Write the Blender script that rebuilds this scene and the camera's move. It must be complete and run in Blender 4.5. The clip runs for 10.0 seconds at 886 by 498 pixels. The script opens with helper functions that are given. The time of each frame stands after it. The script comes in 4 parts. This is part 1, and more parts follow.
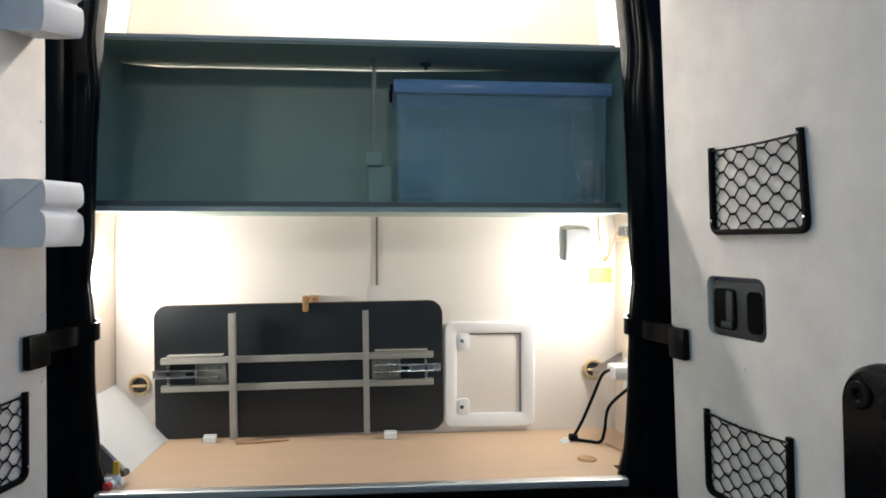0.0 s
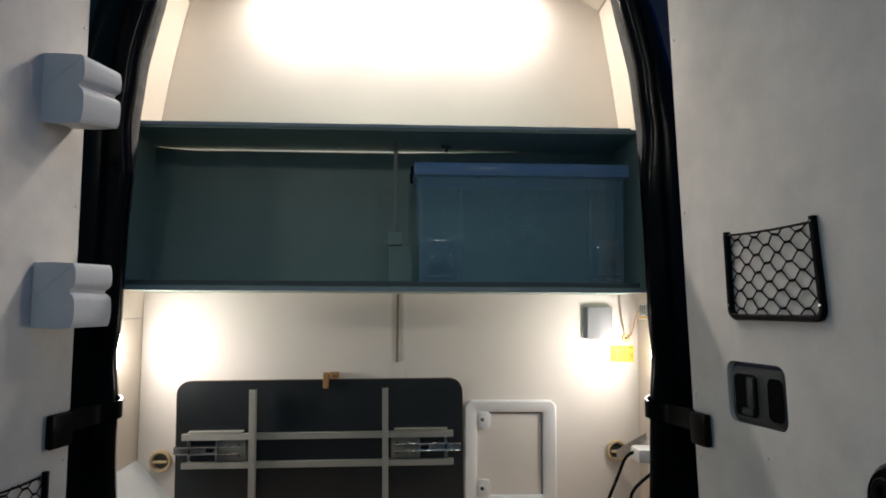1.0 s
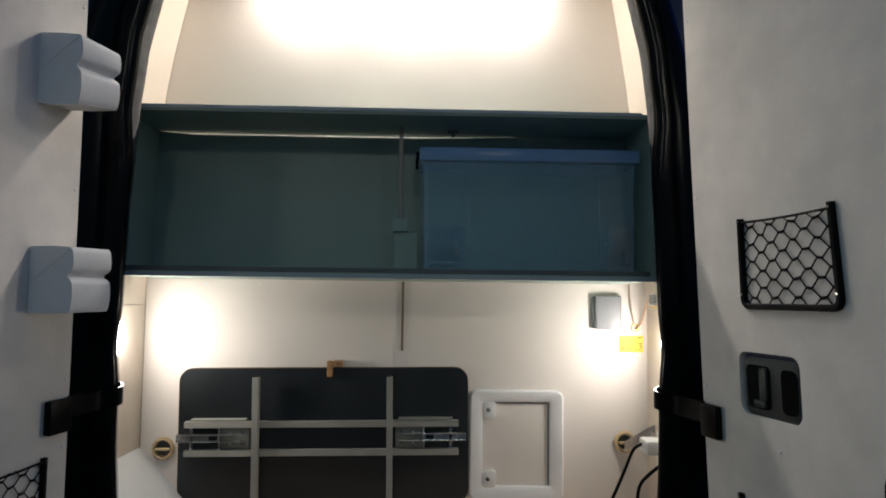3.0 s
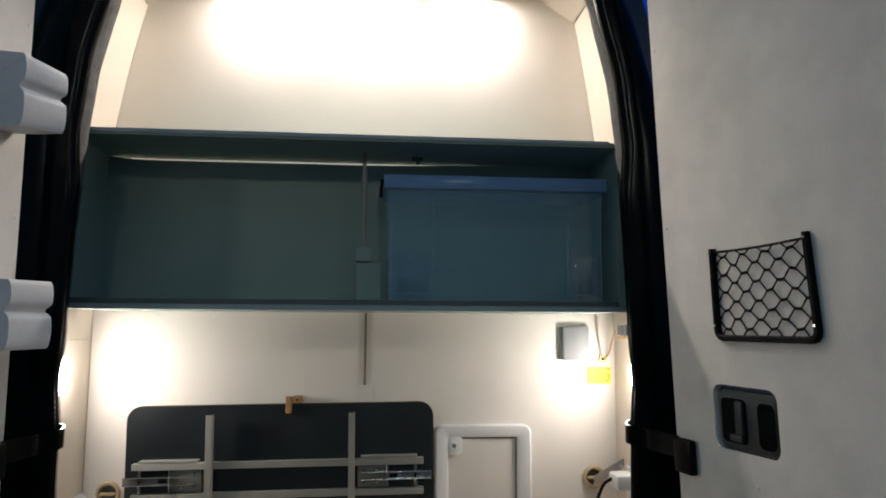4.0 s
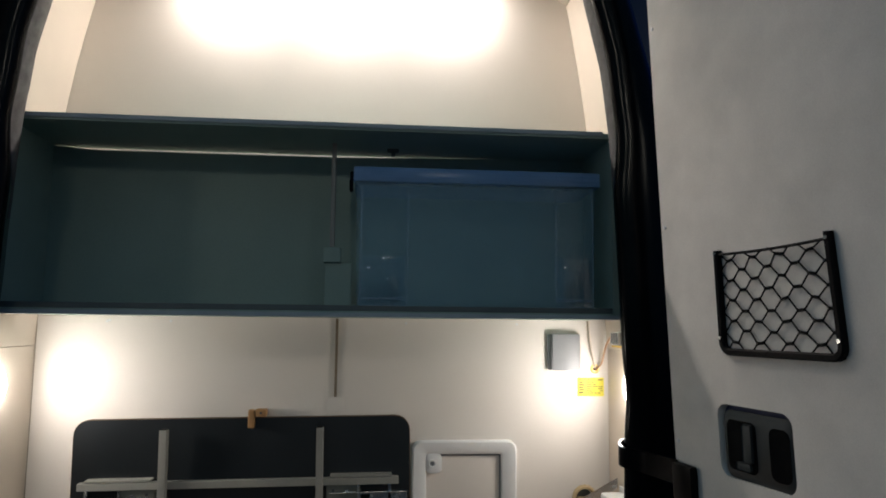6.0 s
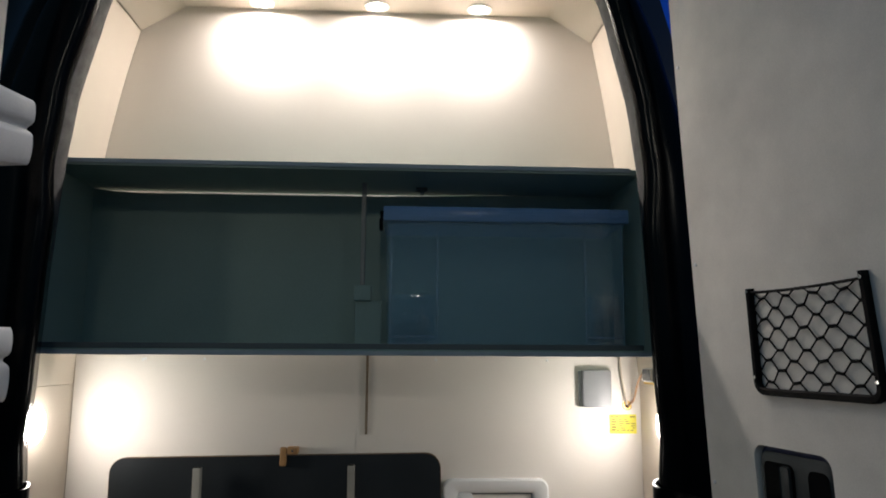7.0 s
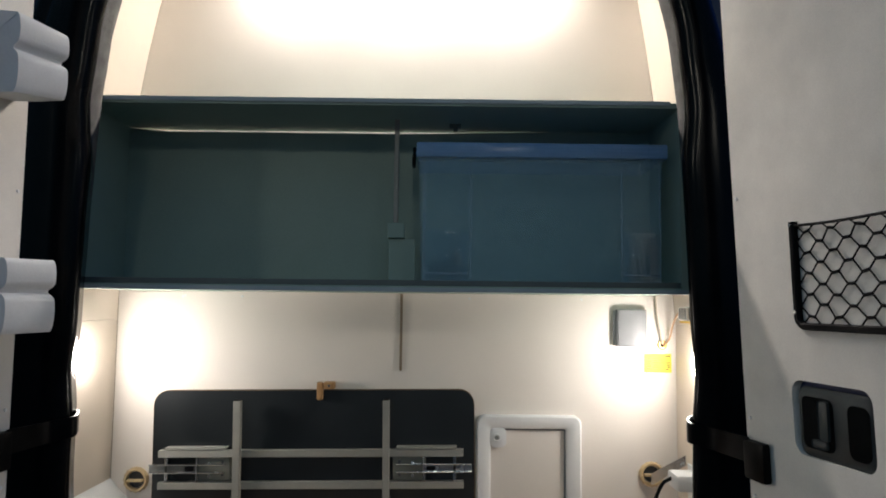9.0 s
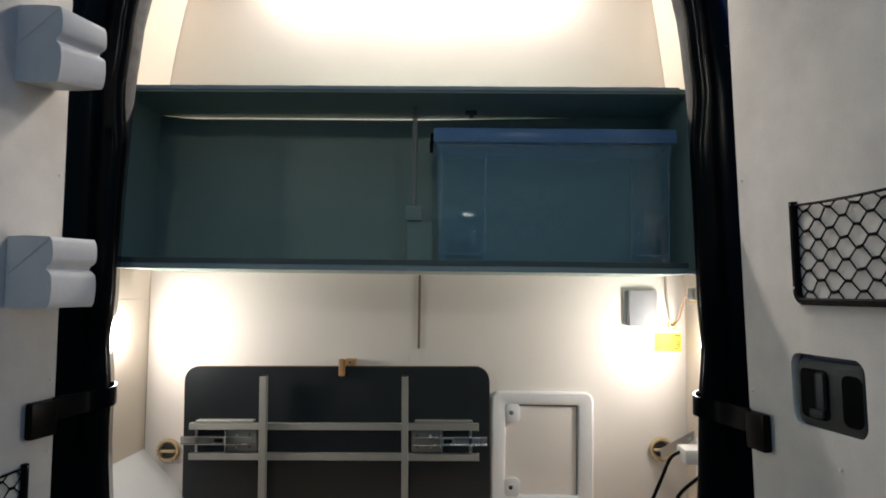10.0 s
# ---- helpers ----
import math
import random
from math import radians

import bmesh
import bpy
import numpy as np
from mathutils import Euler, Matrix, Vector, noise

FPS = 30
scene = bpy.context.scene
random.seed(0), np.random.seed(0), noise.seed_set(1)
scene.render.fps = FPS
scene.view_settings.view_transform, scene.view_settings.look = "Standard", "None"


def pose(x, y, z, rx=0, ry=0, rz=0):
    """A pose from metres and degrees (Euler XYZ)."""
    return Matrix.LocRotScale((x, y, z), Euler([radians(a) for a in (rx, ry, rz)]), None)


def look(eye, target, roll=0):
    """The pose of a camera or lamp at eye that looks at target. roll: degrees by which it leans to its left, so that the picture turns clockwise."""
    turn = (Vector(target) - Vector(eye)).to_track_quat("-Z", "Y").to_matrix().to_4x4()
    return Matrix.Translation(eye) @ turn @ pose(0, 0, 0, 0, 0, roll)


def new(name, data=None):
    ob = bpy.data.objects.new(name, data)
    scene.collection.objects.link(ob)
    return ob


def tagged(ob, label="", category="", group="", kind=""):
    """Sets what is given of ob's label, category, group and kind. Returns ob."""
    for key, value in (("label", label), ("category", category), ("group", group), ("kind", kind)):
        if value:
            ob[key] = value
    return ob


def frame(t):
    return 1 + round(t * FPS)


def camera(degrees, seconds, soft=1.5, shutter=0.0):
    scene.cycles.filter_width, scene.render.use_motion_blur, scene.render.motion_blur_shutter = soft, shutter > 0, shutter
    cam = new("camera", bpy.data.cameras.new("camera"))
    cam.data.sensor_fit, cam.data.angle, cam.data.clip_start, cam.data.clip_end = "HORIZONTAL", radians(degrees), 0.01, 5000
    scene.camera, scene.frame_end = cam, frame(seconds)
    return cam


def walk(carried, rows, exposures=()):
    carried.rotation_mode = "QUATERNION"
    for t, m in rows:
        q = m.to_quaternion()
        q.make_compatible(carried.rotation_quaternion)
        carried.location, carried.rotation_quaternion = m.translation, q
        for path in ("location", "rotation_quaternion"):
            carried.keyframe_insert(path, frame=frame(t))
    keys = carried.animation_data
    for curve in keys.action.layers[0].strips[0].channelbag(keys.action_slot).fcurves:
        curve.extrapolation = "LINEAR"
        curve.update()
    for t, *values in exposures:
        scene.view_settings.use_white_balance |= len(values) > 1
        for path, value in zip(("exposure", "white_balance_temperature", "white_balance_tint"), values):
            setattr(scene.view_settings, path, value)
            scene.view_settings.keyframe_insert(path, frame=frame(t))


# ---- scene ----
cam = camera(64.6, 10.0, soft=1.8)
PATH = [
    (0, (0.105, -2.09, 1.277), (0.277, -0.097, 1.26), 0.0),
    (0.2, (0.1, -2.102, 1.298), (0.235, -0.107, 1.329), 0.5),
    (0.3, (0.105, -2.112, 1.312), (0.239, -0.12, 1.398), 0.65),
    (0.5, (0.13, -2.117, 1.324), (0.234, -0.126, 1.492), 0.6),
    (1, (0.138, -2.115, 1.32), (0.223, -0.124, 1.488), 0.3),
    (1.5, (0.147, -2.087, 1.314), (0.224, -0.093, 1.45), 0.5),
    (2, (0.155, -2.073, 1.313), (0.17, -0.079, 1.463), 0.7),
    (2.5, (0.157, -2.076, 1.314), (0.162, -0.082, 1.467), 0.8),
    (2.7, (0.153, -2.075, 1.313), (0.182, -0.08, 1.452), 0.7),
    (3.8, (0.150, -2.038, 1.320), (0.277, -0.05, 1.501), 0.9),
    (4, (0.133, -2.008, 1.325), (0.309, -0.028, 1.545), 0.3),
    (4.5, (0.126, -1.93, 1.342), (0.332, 0.044, 1.588), -0.6),
    (4.8, (0.176, -1.908, 1.357), (0.389, 0.065, 1.608), 0.2),
    (5, (0.222, -1.868, 1.347), (0.379, 0.113, 1.565), 1.2),
    (5.2, (0.227, -1.847, 1.342), (0.406, 0.138, 1.518), 1.3),
    (6.3, (0.2, -1.82, 1.358), (0.377, 0.154, 1.627), 0.2),
    (6.5, (0.2, -1.831, 1.37), (0.354, 0.14, 1.67), 0.3),
    (7, (0.199, -1.837, 1.368), (0.306, 0.137, 1.671), 0.3),
    (7.5, (0.207, -1.821, 1.355), (0.299, 0.163, 1.584), 0.4),
    (8, (0.205, -1.825, 1.353), (0.253, 0.164, 1.561), 0.6),
    (8.5, (0.201, -1.818, 1.343), (0.206, 0.176, 1.503), 0.6),
    (9, (0.205, -1.821, 1.339), (0.213, 0.173, 1.495), 0.6),
    (9.5, (0.216, -1.839, 1.327), (0.099, 0.153, 1.454), 1.3),
    (9.7, (0.218, -1.858, 1.318), (0.1, 0.136, 1.416), 1.05),
    (10, (0.212, -1.902, 1.312), (0.167, 0.093, 1.436), 0.7),
]
EXPOSURES = [(0, 1.47), (0.3, 1.07), (0.5, 0.82), (0.8, 0.47), (1.5, 0.37), (2.5, 0.29), (4.0, 0.42), (4.5, 0.17), (5.0, 0.07), (6.5, 0.07), (7.0, 0.0), (7.5, -0.09), (8.0, 0.01), (8.5, 0.35), (9.0, 0.52), (9.5, 0.47), (10, 0.57)]
walk(cam, [(t, look(eye, target, roll)) for t, eye, target, roll in PATH], EXPOSURES)

XC, WY, FZ, CZ = 0.07, 0.407, 0.60, 2.524  # middle of the van across, back wall, floor, ceiling heights

# ---- light ----
world = bpy.data.worlds.new("dusk")
scene.world = world
world.use_nodes = True
wn, wl = world.node_tree.nodes, world.node_tree.links
wn.clear()
w_out = wn.new("ShaderNodeOutputWorld")
w_bg = wn.new("ShaderNodeBackground")
w_sky = wn.new("ShaderNodeValToRGB")
w_geo = wn.new("ShaderNodeTexCoord")
w_dot = wn.new("ShaderNodeVectorMath")
w_map = wn.new("ShaderNodeMapRange")
w_dot.operation = "DOT_PRODUCT"
w_dot.inputs[1].default_value = (-0.45, -0.80, 0.38)
w_map.inputs["From Min"].default_value = -1.0
w_ramp = w_sky.color_ramp
w_ramp.elements[0].position, w_ramp.elements[0].color = 0.14, (0.002, 0.050, 0.45, 1)
w_ramp.elements[1].position, w_ramp.elements[1].color = 0.92, (0.108, 0.245, 0.352, 1)
wl.new(w_geo.outputs["Generated"], w_dot.inputs[0])
wl.new(w_dot.outputs["Value"], w_map.inputs["Value"])
wl.new(w_map.outputs["Result"], w_sky.inputs["Fac"])
wl.new(w_sky.outputs["Color"], w_bg.inputs["Color"])
wl.new(w_bg.outputs["Background"], w_out.inputs["Surface"])
w_bg.inputs["Strength"].default_value = 0.40


def lamp(name, kind, m, watts, colour, size=0.05, cone=0.0, blend=1.0):
    data = bpy.data.lights.new(name, kind)
    data.energy, data.color = watts, colour
    if kind == "AREA":
        data.shape, data.size = "DISK", size
    else:
        data.shadow_soft_size = size
    if kind == "SPOT":
        data.spot_size, data.spot_blend = radians(cone), blend
    ob = new(name, data)
    ob.matrix_world = m
    return ob


WARM = (1.0, 0.925, 0.872)
WHITE = (1.0, 0.94, 0.895)
SPOTS, SPOT_Y = (-0.286, 0.093, 0.436), 0.362
for sx in SPOTS:
    lamp("ceiling_lamp", "AREA", look((sx, SPOT_Y, 2.500), (sx, SPOT_Y + 0.10, 1.95)), 4.7, WARM, 0.05)
LAMP_Y, LAMP_Z = 0.20, 1.175
for side in (-1, 1):
    lx = XC + side * 0.868
    lamp("side_lamp", "AREA", look((lx, LAMP_Y, LAMP_Z), (XC, LAMP_Y, LAMP_Z)), 1.55, WHITE, 0.12)
    lamp("side_glow", "POINT", pose(XC + side * 0.846, LAMP_Y, LAMP_Z), 0.9, WHITE, 0.03)
# lit street lamps added out of view behind the van, to glint in the box and on the black pillars; uneven watts balance
# the doors
GLINT_LAMPS = ((-6.0, -13.5, 190.0), (0.6, -14.5, 150.0), (7.0, -13.5, 90.0))
for x, y, watts in GLINT_LAMPS:
    lamp("glint_light", "SPOT", look((x, y, 5.55), (x * 0.3, 0.0, 0.6)), watts, (1.0, 0.93, 0.80), 0.35, 150.0, 0.6)


# ---- materials ----
def mat(name, colour, rough=0.5, metal=0.0, vary=0.06, scale=6.0, fine=120.0, bump=0.05, spec=0.5, stretch=(1, 1, 1), dirt=0.0):
    m = bpy.data.materials.new(name)
    m.use_nodes = True
    n, l = m.node_tree.nodes, m.node_tree.links
    b = n["Principled BSDF"]
    b.inputs["Metallic"].default_value = metal
    b.inputs["Specular IOR Level"].default_value = spec
    co = n.new("ShaderNodeTexCoord")
    mp = n.new("ShaderNodeMapping")
    mp.inputs["Scale"].default_value = stretch
    l.new(co.outputs["Object"], mp.inputs["Vector"])
    big, small = n.new("ShaderNodeTexNoise"), n.new("ShaderNodeTexNoise")
    big.inputs["Scale"].default_value, big.inputs["Detail"].default_value = scale, 5
    small.inputs["Scale"].default_value, small.inputs["Detail"].default_value = fine, 4
    l.new(mp.outputs["Vector"], big.inputs["Vector"])
    l.new(mp.outputs["Vector"], small.inputs["Vector"])
    mix = n.new("ShaderNodeMix")
    mix.data_type = "FLOAT"
    mix.inputs[0].default_value = 0.35
    l.new(big.outputs["Fac"], mix.inputs[2])
    l.new(small.outputs["Fac"], mix.inputs[3])
    ramp = n.new("ShaderNodeValToRGB")
    lo = [c * (1 - vary * 2.2) for c in colour]
    hi = [min(1, c * (1 + vary * 1.6)) for c in colour]
    ramp.color_ramp.elements[0].position, ramp.color_ramp.elements[0].color = 0.28, (*lo, 1)
    ramp.color_ramp.elements[1].position, ramp.color_ramp.elements[1].color = 0.72, (*hi, 1)
    l.new(mix.outputs[0], ramp.inputs["Fac"])
    last = ramp.outputs["Color"]
    if dirt:
        d = n.new("ShaderNodeTexNoise")
        d.inputs["Scale"].default_value, d.inputs["Detail"].default_value = 2.3, 8
        l.new(co.outputs["Object"], d.inputs["Vector"])
        dr = n.new("ShaderNodeMapRange")
        dr.inputs["From Min"].default_value, dr.inputs["From Max"].default_value = 0.52, 0.75
        dr.inputs["To Max"].default_value = dirt
        l.new(d.outputs["Fac"], dr.inputs["Value"])
        dm = n.new("ShaderNodeMix")
        dm.data_type = "RGBA"
        l.new(dr.outputs["Result"], dm.inputs[0])
        l.new(last, dm.inputs[6])
        dm.inputs[7].default_value = (*[c * 0.55 for c in colour], 1)
        last = dm.outputs[2]
    l.new(last, b.inputs["Base Color"])
    rr = n.new("ShaderNodeMapRange")
    rr.inputs["To Min"].default_value, rr.inputs["To Max"].default_value = max(0.02, rough - 0.08), min(1, rough + 0.08)
    l.new(big.outputs["Fac"], rr.inputs["Value"])
    l.new(rr.outputs["Result"], b.inputs["Roughness"])
    if bump:
        bp = n.new("ShaderNodeBump")
        bp.inputs["Strength"].default_value, bp.inputs["Distance"].default_value = bump, 0.002
        l.new(small.outputs["Fac"], bp.inputs["Height"])
        l.new(bp.outputs["Normal"], b.inputs["Normal"])
    return m


CREAM = mat("cream_laminate", (0.80, 0.742, 0.685), 0.42, vary=0.03, scale=3, fine=300, bump=0.04)
SIDE = mat("beige_vinyl", (0.69, 0.60, 0.505), 0.55, vary=0.04, scale=4, fine=400, bump=0.08)
FELT = mat("off_white_felt", (0.75, 0.722, 0.672), 0.95, vary=0.07, scale=9, fine=340, bump=0.10, spec=0.1, dirt=0.2)
TRIM_FELT = mat("grey_felt_trim", (0.14, 0.135, 0.132), 0.95, vary=0.2, scale=30, fine=400, bump=0.5, spec=0.1)
BLACK = mat("glossy_black_seal", (0.004, 0.0045, 0.005), 0.17, vary=0.2, scale=12, fine=90, bump=0.02, spec=0.10)
RUBBER = mat("black_plastic", (0.0045, 0.0045, 0.005), 0.45, vary=0.2, scale=30, fine=300, bump=0.08, spec=0.07)
LOCKER = mat("grey_laminate", (0.305, 0.405, 0.358), 0.5, vary=0.05, scale=5, fine=220, bump=0.04, spec=0.25)
# the locker's grey made darker, for the lip's dark band and the clip
LIP = mat("darker_grey_laminate", (0.10, 0.125, 0.125), 0.5, vary=0.05, scale=8, fine=200, bump=0.03)
EDGE = mat("grey_blue_edging", (0.36, 0.43, 0.47), 0.4, vary=0.05, scale=20, fine=200, bump=0.03)
BAND = mat("dark_beech_band", (0.15, 0.09, 0.045), 0.5, vary=0.1, scale=25, fine=150, bump=0.05)
LOCKM = mat("grey_green_lock_plastic", (0.17, 0.175, 0.15), 0.5, vary=0.05, scale=20, fine=200, bump=0.04)
SEALANT = mat("brown_sealant", (0.34, 0.26, 0.18), 0.6, vary=0.1, scale=30, fine=200, bump=0.05)
BEECH = mat("beech_laminate", (0.60, 0.42, 0.285), 0.5, vary=0.04, scale=5, fine=90, bump=0.05, stretch=(0.6, 4, 4))
ALU = mat("brushed_aluminium", (0.72, 0.74, 0.77), 0.4, metal=1.0, vary=0.05, scale=15, fine=300, bump=0.05, stretch=(0.1, 3, 3))
CHARCOAL = mat("charcoal_laminate", (0.013, 0.016, 0.0185), 0.36, vary=0.12, scale=7, fine=300, bump=0.05)
BAR = mat("grey_coated_bar", (0.31, 0.305, 0.275), 0.5, vary=0.05, scale=20, fine=200, bump=0.04)
WHITE_P = mat("white_plastic", (0.80, 0.80, 0.80), 0.35, vary=0.02, scale=10, fine=200, bump=0.03)
GREY_P = mat("grey_plastic", (0.24, 0.245, 0.255), 0.4, vary=0.04, scale=20, fine=200, bump=0.05)
HANDLE = mat("grey_green_plastic", (0.028, 0.036, 0.039), 0.45, spec=0.25, vary=0.1, scale=20, fine=400, bump=0.08)
DARK_GREY = mat("dark_grey_plastic", (0.055, 0.058, 0.061), 0.45, vary=0.1, scale=20, fine=400, bump=0.12)
BEIGE_P = mat("beige_plastic", (0.56, 0.42, 0.24), 0.45, vary=0.05, scale=20, fine=200, bump=0.03)
WOOD = mat("oiled_wood", (0.40, 0.22, 0.09), 0.5, vary=0.15, scale=25, fine=150, bump=0.1, stretch=(1, 1, 0.2))
FOAM = mat("white_foam_vinyl", (0.72, 0.73, 0.73), 0.6, vary=0.04, scale=15, fine=200, bump=0.15)
STEEL = mat("bright_steel", (0.68, 0.68, 0.67), 0.25, metal=1.0, vary=0.06, scale=30, fine=200, bump=0.04)
YELLOW = mat("yellow_sticker", (0.80, 0.70, 0.06), 0.5, vary=0.03, scale=20, fine=200, bump=0.0)
INK = mat("dark_ink", (0.16, 0.12, 0.03), 0.6, vary=0.05, bump=0.0)
RED_P = mat("red_plastic", (0.45, 0.02, 0.02), 0.4, bump=0.03)
YEL_P = mat("yellow_plastic", (0.70, 0.42, 0.03), 0.4, bump=0.03)
ASPHALT = mat("asphalt", (0.05, 0.05, 0.05), 0.9, vary=0.2, scale=3, fine=180, bump=0.6, spec=0.2)
PAINT = mat("dark_blue_body_paint", (0.003, 0.015, 0.075), 0.3, vary=0.02, scale=2, fine=200, bump=0.0)
STRAP = mat("glossy_black_strap", (0.003, 0.003, 0.0033), 0.34, vary=0.2, scale=20, fine=200, bump=0.05, spec=0.08)
COPPER = mat("copper_cable", (0.48, 0.29, 0.17), 0.4, vary=0.1, scale=40, bump=0.03)
GOLD = mat("brass", (0.75, 0.52, 0.2), 0.3, metal=1.0, vary=0.05, bump=0.03)


def emitter(name, colour, strength):
    m = bpy.data.materials.new(name)
    m.use_nodes = True
    b = m.node_tree.nodes["Principled BSDF"]
    b.inputs["Emission Color"].default_value = (*colour, 1)
    b.inputs["Emission Strength"].default_value = strength
    return m


GLOW = emitter("lit_diffuser", (1, 0.93, 0.8), 12.0)


def clear_plastic(name, colour, amount, rough):
    m = bpy.data.materials.new(name)
    m.use_nodes = True
    n, l = m.node_tree.nodes, m.node_tree.links
    b = n["Principled BSDF"]
    b.inputs["Base Color"].default_value = (*colour, 1)
    b.inputs["Roughness"].default_value = rough
    t = n.new("ShaderNodeBsdfTransparent")
    t.inputs["Color"].default_value = (0.985, 0.995, 1.0, 1)
    mx = n.new("ShaderNodeMixShader")
    tex = n.new("ShaderNodeTexNoise")
    tex.inputs["Scale"].default_value = 7.0
    mr = n.new("ShaderNodeMapRange")
    mr.inputs["To Min"].default_value, mr.inputs["To Max"].default_value = amount * 0.75, amount * 1.25
    l.new(tex.outputs["Fac"], mr.inputs["Value"])
    l.new(mr.outputs["Result"], mx.inputs["Fac"])
    l.new(t.outputs["BSDF"], mx.inputs[1])
    l.new(b.outputs["BSDF"], mx.inputs[2])
    l.new(mx.outputs["Shader"], n["Material Output"].inputs["Surface"])
    return m


BOX_CLEAR = clear_plastic("clear_blue_plastic", (0.40, 0.66, 0.76), 0.17, 0.06)
BOX_RIB = clear_plastic("clear_blue_rib", (0.50, 0.68, 0.85), 0.27, 0.06)
# extra gloss, only for the bulges added to make glints on the box
BOX_GLINT = clear_plastic("clear_glint_plastic", (0.4, 0.5, 0.6), 0.02, 0.1)
bgn, bgl = BOX_GLINT.node_tree.nodes, BOX_GLINT.node_tree.links
bg_gloss, bg_mix = bgn.new("ShaderNodeBsdfGlossy"), bgn.new("ShaderNodeMixShader")
bg_gloss.inputs["Roughness"].default_value = 0.04
bg_mix.inputs["Fac"].default_value = 0.065
bgl.new(bgn["Mix Shader"].outputs["Shader"], bg_mix.inputs[1])
bgl.new(bg_gloss.outputs["BSDF"], bg_mix.inputs[2])
bgl.new(bg_mix.outputs["Shader"], bgn["Material Output"].inputs["Surface"])
BOX_LID = clear_plastic("blue_lid_plastic", (0.27, 0.50, 0.90), 0.46, 0.2)


# ---- building helpers ----
def part(name, bm, material, parent=None, label="", smooth=False):
    me = bpy.data.meshes.new(name)
    bmesh.ops.recalc_face_normals(bm, faces=bm.faces[:])
    bm.to_mesh(me)
    bm.free()
    me.materials.append(material)
    if smooth:
        for p in me.polygons:
            p.use_smooth = True
        me.set_sharp_from_angle(angle=radians(38))
    ob = new(name, me)
    if parent is not None:
        ob.parent = parent
        if parent.type == "EMPTY":
            ob.matrix_parent_inverse = parent.matrix_basis.inverted()
    if label:
        ob["label"] = label
    return ob


def thing(name, at, label, category, group="", kind=""):
    ob = new(name)
    ob.empty_display_size = 0.05
    ob.location = at
    return tagged(ob, label, category, group, kind)


def add_box(bm, lo, hi, bevel=0.0, m=None, seg=2):
    r = bmesh.ops.create_cube(bm, size=1.0)
    vs = r["verts"]
    for v in vs:
        v.co = Vector([(lo[i] + hi[i]) / 2 + v.co[i] * (hi[i] - lo[i]) for i in range(3)])
    if bevel:
        es = list({e for v in vs for e in v.link_edges})
        out = bmesh.ops.bevel(bm, geom=es, offset=bevel, segments=seg, affect="EDGES", profile=0.6)
        vs = list({v for f in out["faces"] for v in f.verts} | {v for v in vs if v.is_valid})
    if m is not None:
        bmesh.ops.transform(bm, matrix=m, verts=vs)
    return bm


def boxed(lo, hi, bevel=0.0, m=None, seg=2):
    return add_box(bmesh.new(), lo, hi, bevel, m, seg)


def add_cyl(bm, a, b, r, r2=None, n=20, caps=True):
    a, b = Vector(a), Vector(b)
    q = (b - a).to_track_quat("Z", "Y").to_matrix().to_4x4()
    bmesh.ops.create_cone(bm, cap_ends=caps, segments=n, radius1=r, radius2=r if r2 is None else r2, depth=(b - a).length,
                          matrix=Matrix.Translation((a + b) / 2) @ q)
    return bm


def cyl(a, b, r, r2=None, n=20):
    return add_cyl(bmesh.new(), a, b, r, r2, n)


def extrude_poly(pts, up, bevel=0.0):
    """A flat outline (list of 3D points) made solid along the vector up."""
    bm = bmesh.new()
    up = Vector(up)
    lo = [bm.verts.new(p) for p in pts]
    hi = [bm.verts.new(Vector(p) + up) for p in pts]
    k = len(pts)
    bm.faces.new(lo), bm.faces.new(hi)
    for i in range(k):
        bm.faces.new((lo[i], lo[(i + 1) % k], hi[(i + 1) % k], hi[i]))
    if bevel:
        bm.edges.ensure_lookup_table()
        es = [e for e in bm.edges if all(v in lo for v in e.verts) or all(v in hi for v in e.verts)]
        bmesh.ops.bevel(bm, geom=es, offset=bevel, segments=2, affect="EDGES", profile=0.6)
    return bm


def round_rect(x0, z0, x1, z1, r, n=6):
    out = []
    for cx, cz, a0 in ((x1 - r, z1 - r, 0), (x0 + r, z1 - r, 90), (x0 + r, z0 + r, 180), (x1 - r, z0 + r, 270)):
        for i in range(n + 1):
            a = radians(a0 + 90 * i / n)
            out.append((cx + r * math.cos(a), cz + r * math.sin(a)))
    return out


def tube(points, r, n=8, closed=False):
    """A round cable or bar along the points."""
    bm = bmesh.new()
    pts = [Vector(p) for p in points]
    rings = []
    for i, p in enumerate(pts):
        d = pts[(i + 1) % len(pts)] - pts[i - 1] if closed else pts[min(i + 1, len(pts) - 1)] - pts[max(i - 1, 0)]
        q = d.to_track_quat("Z", "Y").to_matrix()
        rings.append([bm.verts.new(p + q @ Vector((r * math.cos(2 * math.pi * k / n), r * math.sin(2 * math.pi * k / n), 0))) for k in range(n)])
    for i in range(len(rings) if closed else len(rings) - 1):
        a, b = rings[i], rings[(i + 1) % len(rings)]
        for k in range(n):
            bm.faces.new((a[k], a[(k + 1) % n], b[(k + 1) % n], b[k]))
    if not closed:
        bm.faces.new(rings[0]), bm.faces.new(rings[-1])
    return bm


